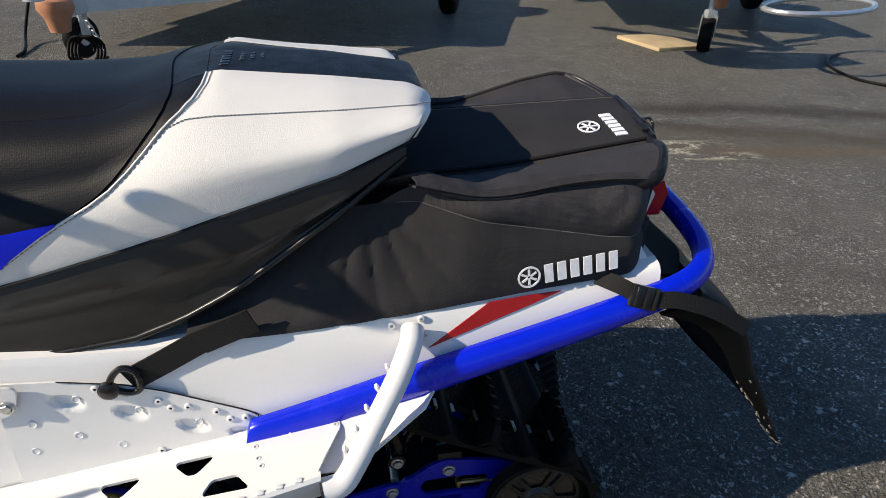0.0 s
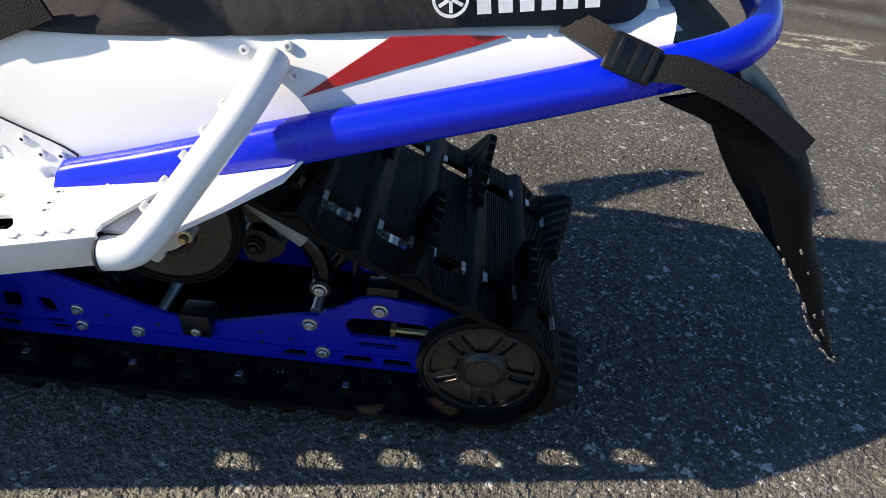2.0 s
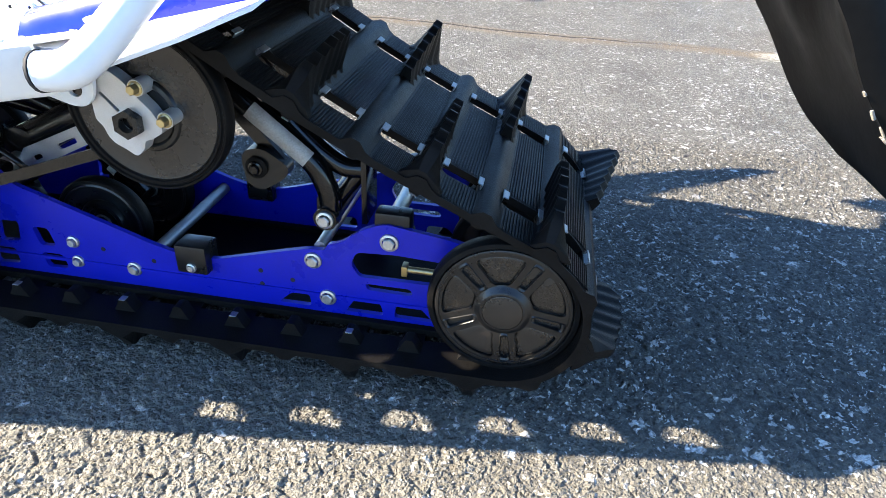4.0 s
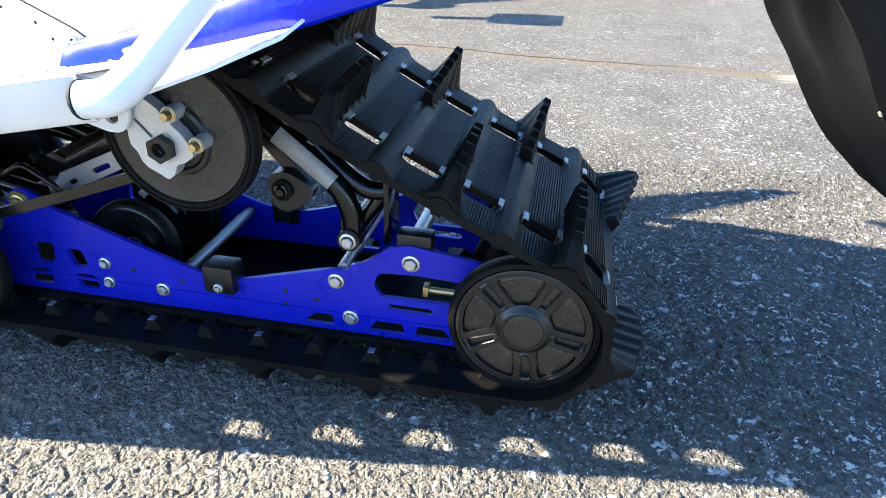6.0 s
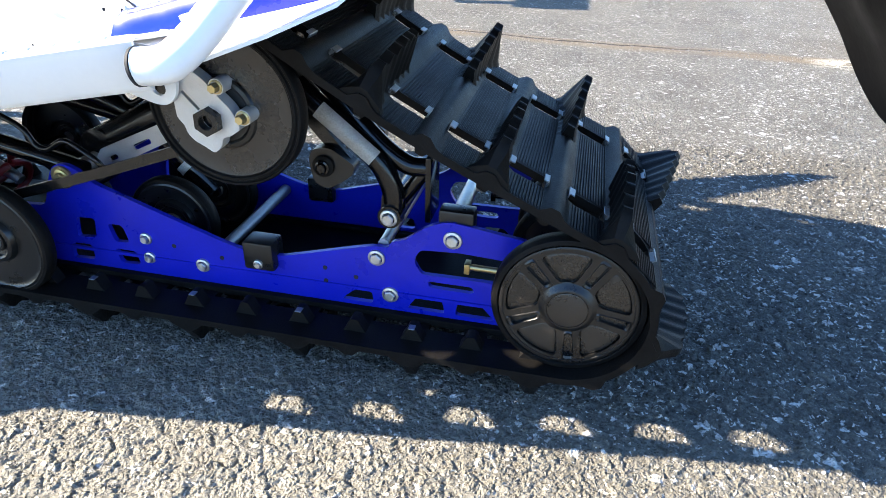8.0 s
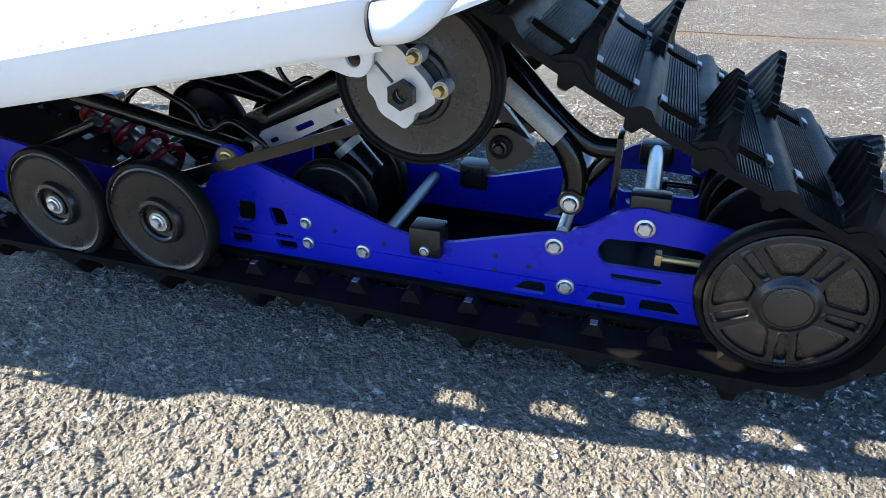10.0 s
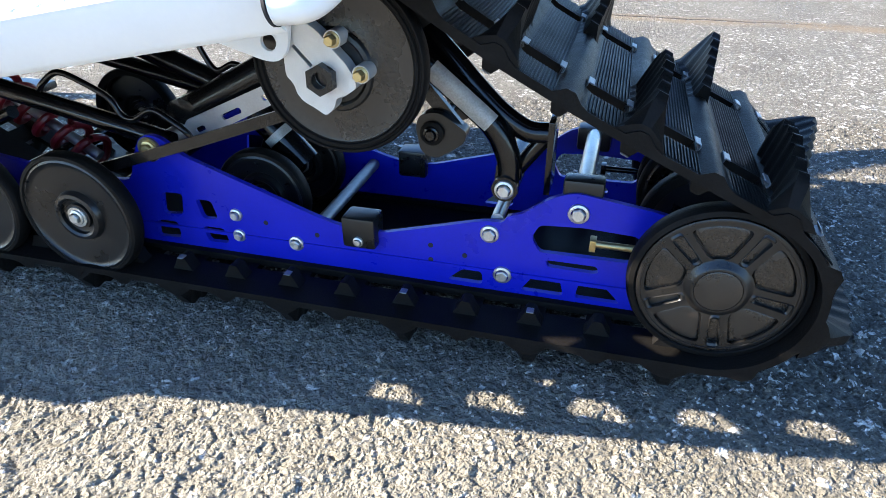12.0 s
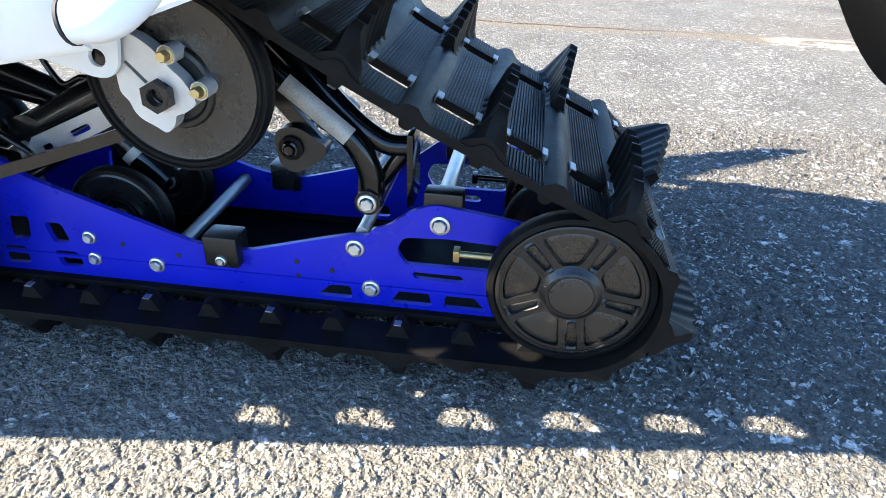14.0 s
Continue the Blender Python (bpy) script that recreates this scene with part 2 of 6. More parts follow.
M["webbing"] = cloth("black_ribbed_webbing", (0.010, 0.0095, 0.009), 520, 0.75, 0.9, 0.0, 0.25)
M["flap"] = plain("worn_black_flap_rubber", (0.0042, 0.0041, 0.0040), 0.42, 0.0, 0.7, 14, 0.3, spec=0.07)
M["scuff"] = plain("scuffed_pale_rubber", (0.20, 0.18, 0.145), 0.8, 0.0, 0.5, 90, 0.4)
M["sticker"] = plain("worn_silver_sticker", (0.33, 0.33, 0.31), 0.5, 0.2, 0.45, 60, 0.2)
M["dark"] = plain("dark_gap", (0.008, 0.008, 0.009), 0.8, 0.0, 0.2, 30, 0.1)
M["wood"] = plain("weathered_pine", (0.42, 0.32, 0.18), 0.75, 0.0, 0.3, 12, 0.4)
M["galv"] = plain("galvanised_steel", (0.5, 0.51, 0.52), 0.45, 0.7, 0.2, 25, 0.2)
M["trailer"] = plain("white_trailer_paint", (0.62, 0.62, 0.62), 0.45, 0.0, 0.1, 10, 0.1)
M["copper"] = plain("rusty_orange_coupler", (0.42, 0.19, 0.10), 0.6, 0.1, 0.3, 30, 0.3)


# ---- mesh helpers ----
def obj(name, bm, mat, parent=None, label="", smooth=40.0):
    me = bpy.data.meshes.new(name)
    bmesh.ops.remove_doubles(bm, verts=bm.verts, dist=1e-6)
    bmesh.ops.recalc_face_normals(bm, faces=bm.faces)
    bm.to_mesh(me)
    bm.free()
    me.materials.append(M[mat] if isinstance(mat, str) else mat)
    if smooth:
        me.polygons.foreach_set("use_smooth", [True] * len(me.polygons))
        me.set_sharp_from_angle(angle=radians(smooth))
    ob = new(name, me)
    if parent:
        ob.parent = parent
    if label:
        tagged(ob, label)
    return ob


def part(name, bm, mat, parent, label="", smooth=40.0):
    return obj(name, bm, mat, parent, label, smooth)


def share(name, ob, m, parent):
    """One more piece on the mesh of ob."""
    o = new(name, ob.data)
    o.parent = parent
    o.matrix_basis = m
    if "label" in ob:
        tagged(o, ob["label"])
    return o


def thing(name, label, category, group="", kind=""):
    return tagged(new(name), label, category, group, kind)


def box(sx, sy, sz, at=(0, 0, 0), bevel=0.002, m=None, seg=2):
    bm = bmesh.new()
    bmesh.ops.create_cube(bm, size=1.0, matrix=Matrix.Diagonal((sx, sy, sz, 1)))
    if bevel:
        bmesh.ops.bevel(bm, geom=bm.edges[:], offset=bevel, segments=seg, affect="EDGES", profile=0.6)
    bmesh.ops.transform(bm, matrix=Matrix.Translation(at) @ (m or Matrix()), verts=bm.verts)
    return bm


def join(*bms):
    """Joins bmeshes of one piece."""
    out = bms[0]
    for b in bms[1:]:
        me = bpy.data.meshes.new("piece")
        b.to_mesh(me)
        b.free()
        out.from_mesh(me)
        bpy.data.meshes.remove(me)
    return out


def lathe(profile, n=48, axis="Y", at=(0, 0, 0)):
    """A turned body: profile of (radius, along)."""
    bm = bmesh.new()
    rings = []
    for r, a in profile:
        ring = []
        for i in range(n if r > 1e-6 else 1):
            u = 2 * math.pi * i / n
            c, s = r * math.cos(u), r * math.sin(u)
            p = {"Y": (c, a, s), "X": (a, c, s), "Z": (c, s, a)}[axis]
            ring.append(bm.verts.new(Vector(p) + Vector(at)))
        rings.append(ring)
    for p, q in zip(rings, rings[1:]):
        for i in range(n):
            a, b = p[i % len(p)], p[(i + 1) % len(p)]
            c, d = q[(i + 1) % len(q)], q[i % len(q)]
            f = list(dict.fromkeys((a, b, c, d)))
            if len(f) > 2:
                bm.faces.new(f)
    return bm


def catmull(pts, n=8, closed=False):
    pts = [Vector(p) for p in pts]
    out, k = [], len(pts)
    for i in range(k if closed else k - 1):
        p1, p2 = pts[i], pts[(i + 1) % k]
        p0 = pts[i - 1] if closed or i else p1 * 2 - p2
        p3 = pts[(i + 2) % k] if closed or i + 2 < k else p2 * 2 - p1
        for j in range(n):
            t = j / n
            out.append(0.5 * (2 * p1 + (p2 - p0) * t + (2 * p0 - 5 * p1 + 4 * p2 - p3) * t * t + (3 * p1 - p0 - 3 * p2 + p3) * t ** 3))
    if not closed:
        out.append(pts[-1])
    return out


def sweep(path, shape, up=(0, 0, 1), scale=None, caps=True, closed=False):
    """A cross-section of (side, up) carried along a path."""
    bm, rings, n = bmesh.new(), [], len(path)
    for i, p in enumerate(path):
        a = path[i - 1] if i or closed else path[i]
        b = path[(i + 1) % n] if i + 1 < n or closed else path[i]
        way = (Vector(b) - Vector(a)).normalized()
        u = up(i / (n - 1)) if callable(up) else Vector(up)
        side = way.cross(u).normalized()
        over = side.cross(way)
        k = scale(i / (n - 1)) if scale else (1, 1)
        rings.append([bm.verts.new(Vector(p) + side * s * k[0] + over * o * k[1]) for s, o in shape])
    m = len(shape)
    for i in range(n if closed else n - 1):
        for j in range(m):
            bm.faces.new((rings[i][j], rings[i][(j + 1) % m], rings[(i + 1) % n][(j + 1) % m], rings[(i + 1) % n][j]))
    if caps and not closed:
        bm.faces.new(rings[0][::-1])
        bm.faces.new(rings[-1])
    return bm


def round_shape(r, n=14, ry=None):
    return [(r * math.cos(2 * math.pi * i / n), (ry or r) * math.sin(2 * math.pi * i / n)) for i in range(n)]


def tube(pts, r, n=14, smooth=8, caps=True, up=(0, 0.3, 1)):
    return sweep(catmull(pts, smooth) if smooth > 1 else [Vector(p) for p in pts], round_shape(r, n), up=up, caps=caps)


def rod(a, b, r, n=16):
    a, b = Vector(a), Vector(b)
    way = (b - a).normalized()
    u = (0, 0, 1) if abs(way.z) < 0.9 else (0, 1, 0)
    return sweep([a, b], round_shape(r, n), up=u)


def plate(outline, holes=(), thick=0.006, to=lambda u, v, w: (u, w, v), bevel=0.0):
    """A flat plate with holes: outline and holes as (u, v), set into the world by to(u, v, depth)."""
    from mathutils.geometry import tessellate_polygon
    loops = [[Vector((u, v, 0)) for u, v in lp] for lp in (outline, *holes)]
    tris = tessellate_polygon(loops)
    flat = [p for lp in loops for p in lp]
    bm = bmesh.new()
    top = [bm.verts.new(to(p.x, p.y, -thick / 2)) for p in flat]
    low = [bm.verts.new(to(p.x, p.y, thick / 2)) for p in flat]
    for t in tris:
        if len(set(t)) == 3:
            for ring in ([top[i] for i in t], [low[i] for i in t][::-1]):
                try:
                    bm.faces.new(ring)
                except ValueError:
                    pass
    k = 0
    for lp in loops:
        n = len(lp)
        for i in range(n):
            a, b = k + i, k + (i + 1) % n
            bm.faces.new((top[a], top[b], low[b], low[a]))
        k += n
    return bm


def rounded(poly, r=0.004, n=4):
    """A polygon with rounded corners."""
    out, k = [], len(poly)
    for i in range(k):
        p, a, b = Vector(poly[i]), Vector(poly[i - 1]), Vector(poly[(i + 1) % k])
        da, db = (a - p), (b - p)
        c = min(r, da.length * 0.45, db.length * 0.45)
        s, e = p + da.normalized() * c, p + db.normalized() * c
        for j in range(n + 1):
            t = j / n
            q = s * (1 - t) ** 2 + p * 2 * t * (1 - t) + e * t * t
            out.append((q.x, q.y))
    return out


def grid_mesh(rows, close=False):
    """Faces between rows of points of equal length."""
    bm = bmesh.new()
    vs = [[bm.verts.new(p) for p in r] for r in rows]
    for r, s in zip(vs, vs[1:]):
        for i in range(len(r) if close else len(r) - 1):
            j = (i + 1) % len(r)
            bm.faces.new((r[i], r[j], s[j], s[i]))
    return bm


def solid(bm, t):
    """Gives a sheet thickness, inwards."""
    bmesh.ops.recalc_face_normals(bm, faces=bm.faces)
    bmesh.ops.solidify(bm, geom=bm.faces[:], thickness=t)
    return bm


def hexbolt(r=0.0075, h=0.006, flange=True):
    """A flanged hexagon bolt head that looks to -y."""
    prof = [(0, 0.002), (r * 1.45, 0.002), (r * 1.5, 0.0), (r * 1.4, -0.0018), (r * 1.05, -0.0026)] if flange else [(0, 0.001), (r * 1.05, 0.001), (r * 1.05, -0.001)]
    bm = lathe(prof, 20)
    hexa = [(r * math.cos(math.pi * i / 3 + 0.3), r * math.sin(math.pi * i / 3 + 0.3)) for i in range(6)]
    small = [(c * 0.85, s * 0.85) for c, s in hexa]
    rows = [[(c, -0.0015, s) for c, s in hexa], [(c, -h + 0.001, s) for c, s in hexa], [(c, -h, s) for c, s in small]]
    b2 = grid_mesh(rows, True)
    b2.verts.ensure_lookup_table()
    b2.faces.new([v for v in b2.verts][-6:])
    return join(bm, b2)


def rivet(r=0.005):
    return lathe([(r * 1.15, 0.002), (r * 1.15, 0.0005), (r, -0.0015), (r * 0.6, -0.0028), (r * 0.42, -0.0028), (r * 0.4, -0.0008), (0, -0.0008)], 14)

# ---- ground ----
def ground():
    """One sheet of asphalt: fine and stony round the machine, plain towards the horizon."""
    x0, x1, y0, y1, d = -1.05, 0.92, -0.64, 0.90, 0.0021
    nx, ny = int((x1 - x0) / d) + 1, int((y1 - y0) / d) + 1
    rng = np.random.default_rng(5)
    gx, gy = np.meshgrid(np.linspace(x0, x1, nx), np.linspace(y0, y1, ny))
    h = np.zeros_like(gx)
    wave = 0.0016 * (np.sin(gx * 310 + 2 * np.sin(gy * 170)) + np.sin(gy * 290 + 2 * np.sin(gx * 190)))
    for size, tall, tilt in ((0.034, 0.0020, 0.03), (0.0140, 0.0018, 0.07), (0.0072, 0.0010, 0.09)):
        cx, cy = int((x1 - x0) / size) + 4, int((y1 - y0) / size) + 4
        jx, jy = rng.random((cy, cx)), rng.random((cy, cx))
        up = rng.random((cy, cx)) ** 0.8
        up[rng.random((cy, cx)) < 0.10] = -0.35
        tx, ty = rng.normal(0, tilt, (cy, cx)), rng.normal(0, tilt, (cy, cx))
        u, v = (gx + wave - x0) / size + 1, (gy - wave - y0) / size + 1
        iu, iv = u.astype(int), v.astype(int)
        best, second = np.full(gx.shape, 9.0), np.full(gx.shape, 9.0)
        lift, lean = np.zeros(gx.shape), np.zeros(gx.shape)
        for a in (-1, 0, 1):
            for b in (-1, 0, 1):
                ku, kv = np.clip(iu + a, 0, cx - 1), np.clip(iv + b, 0, cy - 1)
                du, dv = u - ku - jx[kv, ku], v - kv - jy[kv, ku]
                dist = du * du + dv * dv
                near = dist < best
                second = np.where(near, best, np.minimum(second, dist))
                best = np.where(near, dist, best)
                lift = np.where(near, up[kv, ku], lift)
                lean = np.where(near, (tx[kv, ku] * du + ty[kv, ku] * dv) * size, lean)
        edge = np.clip((np.sqrt(second) - np.sqrt(best)) * 5.0, 0, 1)
        h += (tall * lift + lean + 0.3 * tall) * edge
    # falls to the plain sheet at the border
    fall = np.minimum.reduce([gx - x0, x1 - gx, gy - y0, y1 - gy]) / 0.10
    h = (h - 0.0036) * np.clip(fall, 0, 1)
    h[0, :] = h[-1, :] = 0
    h[:, 0] = h[:, -1] = 0
    n = nx * ny
    co = np.stack([gx, gy, h], -1).reshape(-1, 3)
    i = np.arange(n).reshape(ny, nx)
    quads = np.stack([i[:-1, :-1], i[:-1, 1:], i[1:, 1:], i[1:, :-1]], -1).reshape(-1, 4)
    far = 400.0
    ring = np.array([[-far, -far, 0], [far, -far, 0], [far, far, 0], [-far, far, 0]])
    mid = np.array([[-8, -8, 0], [12, -8, 0], [12, 12, 0], [-8, 12, 0]])
    co = np.concatenate([co, ring, mid])
    border = [i[0, :], i[:, -1], i[-1, ::-1], i[::-1, 0]]
    me = bpy.data.meshes.new("ground")
    faces = [tuple(int(k) for k in q) for q in quads]
    for s in range(4):
        t = (s + 1) % 4
        faces.append((n + s, n + t, n + 4 + t, n + 4 + s))
        faces.append((n + 4 + s, n + 4 + t, *(int(k) for k in border[s][::-1])))
    me.from_pydata([tuple(p) for p in co.tolist()], [], faces)
    me.materials.append(M["asphalt"])
    ob = new("ground", me)
    return tagged(ob, "coarse worn grey asphalt of a parking lot", "asphalt", kind="structure")


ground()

# ---- the machine ----
sled = thing("snowmobile", "white and blue snowmobile parked on asphalt, rear half and track", "snowmobile")
WZ, WR = 0.148, 0.0875
RY = -0.107


# -- track --
BELT = 0.0085
TW = 0.186
CLIP = 0.118


def track_path():
    """The inner line of the belt, as (x, z) at even small steps from the foot of the rear wheel round and back."""
    circles = [((0, WZ), WR), ((-0.382, 0.345), 0.0885), ((-1.38, 0.33), 0.088), ((-1.06, WZ), WR)]
    pts = []
    ang = []
    for k in range(4):
        (c, r), (d, s) = circles[k], circles[(k + 1) % 4]
        v = Vector((d[0] - c[0], d[1] - c[1]))
        base, off = math.atan2(v.y, v.x), math.acos((r - s) / v.length)
        ang.append(base - off)
    for k in range(4):
        (c, r) = circles[k]
        a, b = ang[k - 1], ang[k]
        while b < a - 1e-6:
            b += 2 * math.pi
        for j in range(25):
            u = a + (b - a) * j / 24
            pts.append(Vector((c[0] + r * math.cos(u), c[1] + r * math.sin(u))))
        if k == 0:
            # the slack upper run hangs a little between the wheels
            (d, s) = circles[1]
            a = pts[-1]
            e = Vector((d[0] + s * math.cos(b), d[1] + s * math.sin(b)))
            side = Vector((math.cos(b), math.sin(b)))
            for j in range(1, 16):
                f = j / 16
                pts.append(a.lerp(e, f) - side * 0.0085 * math.sin(math.pi * f ** 1.25))
    return pts


def resample(pts, step):
    ring = pts + [pts[0]]
    length = [0.0]
    for a, b in zip(ring, ring[1:]):
        on_wheel = all(abs((p - Vector((0, WZ))).length - WR) < 1e-3 for p in (a, b))
        snug = (1.15 if a.y > WZ - 0.03 else 1.08) if on_wheel else 1.0
        length.append(length[-1] + (b - a).length * snug)
    n = 2 * SUB * round(length[-1] / step / SUB / 2)
    out, k = [], 0
    for i in range(n):
        s = length[-1] * i / n
        while length[k + 1] < s:
            k += 1
        t = (s - length[k]) / max(1e-9, length[k + 1] - length[k])
        out.append(ring[k].lerp(ring[k + 1], t))
    return out


SUB = 8
RAW = track_path()
LINE = resample(RAW, 0.0742 / SUB)
COUNT = len(LINE) // SUB


def belt_at(s):
    """Point on the inner line, way along and outward normal at s pitches."""
    n = len(LINE)
    f = (s * SUB) % n
    i, t = int(f), f - int(f)
    p = LINE[i].lerp(LINE[(i + 1) % n], t)
    w = (LINE[(i + 2) % n] - LINE[i - 1]).normalized()
    return p, w, Vector((w.y, -w.x))


# the bar of the belt that lies at (0.039, 0.241) sets the phase
PHASE = min((((belt_at(k / 40)[0] + belt_at(k / 40)[2] * BELT) - Vector((0.041, 0.241))).length, k / 40) for k in range(40 * COUNT))[1] % 1
FIRST = round(min((((belt_at(k + PHASE)[0] + belt_at(k + PHASE)[2] * BELT) - Vector((0.041, 0.241))).length, k) for k in range(COUNT))[1])


def belt_pose(s, y=0.0, lift=0.0):
    """Axes: x along the belt, y across, z outwards."""
    p, w, o = belt_at(s)
    q = p + o * (BELT + lift)
    m = Matrix(((w.x, 0, o.x, q.x), (0, 1, 0, y), (w.y, 0, o.y, q.y), (0, 0, 0, 1)))
    return m


def build_track():
    bm = bmesh.new()
    # across: outer bands, windows and centre band
    ys = [-TW, -CLIP - 0.014, -CLIP + 0.015, CLIP - 0.015, CLIP + 0.014, TW]
    cols = []
    n = len(LINE)
    for i in range(n):
        s = i / SUB
        p, w, o = belt_at(s)
        ph = (s - PHASE) % 1
        ph = min(ph, 1 - ph)
        lift = 0.0095 * max(0.0, 1 - (ph / 0.19) ** 2) ** 0.7
        row = []
        for y in ys:
            q = p + o * (BELT + lift)
            row.append((bm.verts.new((q.x, y, q.y)), bm.verts.new((p.x, y, p.y))))
        cols.append(row)
    for i in range(n):
        j = (i + 1) % n
        ph = ((i + 0.5) / SUB - PHASE) % 1
        open_ = 0.17 < ph < 0.83
        gone = [open_ and k in (1, 3) for k in range(5)]
        for k in range(5):
            if gone[k]:
                continue
            a, b, c, d = cols[i][k], cols[j][k], cols[j][k + 1], cols[i][k + 1]
            bm.faces.new((a[0], b[0], c[0], d[0]))
            bm.faces.new((a[1], d[1], c[1], b[1]))
        for k in range(6):
            l, r = (k == 0 or gone[k - 1]), (k == 5 or gone[k])
            if l != r:
                a, b = cols[i][k], cols[j][k]
                bm.faces.new((a[0], a[1], b[1], b[0]))
        # the ends of the windows
        ph2 = ((i - 0.5) / SUB - PHASE) % 1
        was = 0.17 < ph2 < 0.83
        if was != open_:
            for k in (1, 3):
                a, b = cols[i][k], cols[i][k + 1]
                bm.faces.new((a[0], b[0], b[1], a[1]))
    belt = part("track_belt", bm, "rubber", sled, "ribbed black rubber track with open windows")
    # drive clip: bent steel round the bar, with two upright tabs
    clip = join(box(0.024, 0.024, 0.0014, (0, 0, 0.0010), 0.0005, seg=1), box(0.0016, 0.022, 0.010, (-0.0130, 0, 0.002), 0.0006, seg=1), box(0.0016, 0.022, 0.010, (0.0130, 0, 0.002), 0.0006, seg=1),
                box(0.0075, 0.018, 0.0016, (-0.0160, 0.001, 0.0062), 0.0006, seg=1), box(0.0065, 0.018, 0.0016, (0.0155, 0.001, 0.0060), 0.0006, seg=1))
    clip_ob, lug_ob, tooth_ob, rib_ob, cap_ob = None, {}, None, None, None

    def lug(sign):
        """A ribbed paddle, low in the middle of the track and tall towards its edge; sign -1 for the near side."""
        rows, steps = [], 48
        for i in range(steps + 1):
            u = i / steps
            if sign < 0:
                y = -TW + 0.002 + 0.150 * u
                tall = min(0.034 + 0.017 * min(1.0, u / 0.55), 0.012 + 0.30 * u)
                if u > 0.85:
                    tall *= 1 - 2.2 * (u - 0.85)
            else:
                y = 0.036 + 0.152 * u
                tall = 0.020 + 0.036 * min(1.0, u / 0.80)
                if u > 0.88:
                    tall *= 1 - 1.6 * (u - 0.88)
            ripple = math.cos(2 * math.pi * 7 * u)
            rib = 0.0010 * (1 - ripple)
            tall += 0.0022 * ripple
            flare = 0.011 * max(0.0, 1 - u / 0.3) if sign < 0 else 0.012 * max(0.0, (u - 0.7) / 0.3)
            t = 0.0085 + rib + flare
            top = 0.0046 + rib * 0.7
            lean = 0.003
            rows.append([(-t - 0.007, y, -0.002), (-t, y, 0.006), (-top + lean, y, tall), (top + lean, y, tall), (t, y, 0.006), (t + 0.007, y, -0.002)])
        b = grid_mesh(rows)
        vs = list(b.verts)
        b.faces.new(vs[:6])
        b.faces.new(vs[-6:])
        return b

    for k in range(COUNT):
        s = FIRST + k + PHASE
        for y in (-CLIP, CLIP):
            m = belt_pose(s, y)
            if clip_ob is None:
                clip_ob = part("clip", clip, "clip", belt, "bright steel track clip", 0)
                clip_ob.matrix_basis = m
            else:
                share("clip", clip_ob, m, belt)
        sign = -1 if k % 2 == 0 else 1
        m = belt_pose(s) @ pose(0, 0, 0, 0, 13 if k == 0 else 8 if k >= COUNT - 2 else 0, 0)
        if sign not in lug_ob:
            lug_ob[sign] = part("lug", lug(sign), "rubber", belt, "tall ribbed rubber paddle lug", 30)
            lug_ob[sign].matrix_basis = m
        else:
            share("lug", lug_ob[sign], m, belt)
        for y in (-0.150, 0.150):
            m = belt_pose(s, y, -BELT)
            if tooth_ob is None:
                b = bmesh.new()
                rows = [[(x * w, yy * 0.009, z) for x, yy in ((-1, -1), (1, -1), (1, 1), (-1, 1))] for w, z in ((0.016, 0.002), (0.0105, -0.006), (0.0055, -0.0165), (0.0035, -0.0180))]
                b = grid_mesh(rows, True)
                b.faces.new(list(b.verts)[-4:])
                tooth_ob = part("drive_tooth", b, "rubber", belt)
                tooth_ob.matrix_basis = m
            else:
                share("drive_tooth", tooth_ob, m, belt)
            if k % 2 == 0:
                if cap_ob is None:
                    cap_ob = part("tooth_cap", box(0.0085, 0.010, 0.0016, (0, -0.006, -0.0178), 0.0006, seg=1), "clip", belt, "small bright cap on a drive tooth", 0)
                    cap_ob.matrix_basis = m
                else:
                    share("tooth_cap", cap_ob, m, belt)
    # fine ribs moulded across the bands between the bars
    b = bmesh.new()
    for i in range(14):
        x = -0.0228 + 0.0035 * i
        for ya, yb in ((-TW + 0.003, -CLIP - 0.017), (-CLIP + 0.019, CLIP - 0.019), (CLIP + 0.017, TW - 0.003)):
            r = [[(x - 0.0011, y, -0.0005), (x - 0.0006, y, 0.0014), (x + 0.0006, y, 0.0014), (x + 0.0011, y, -0.0005)] for y in (ya, yb)]
            g = grid_mesh(r)
            b = join(b, g)
    for k in range(COUNT):
        m = belt_pose(FIRST + k + PHASE + 0.5)
        if m.translation.z < 0.1 and m.translation.x < -0.1:
            continue
        if rib_ob is None:
            rib_ob = part("rib_field", b, "rubber", belt, "", 0)
            rib_ob.matrix_basis = m
        else:
            share("rib_field", rib_ob, m, belt)


build_track()

# -- wheels --


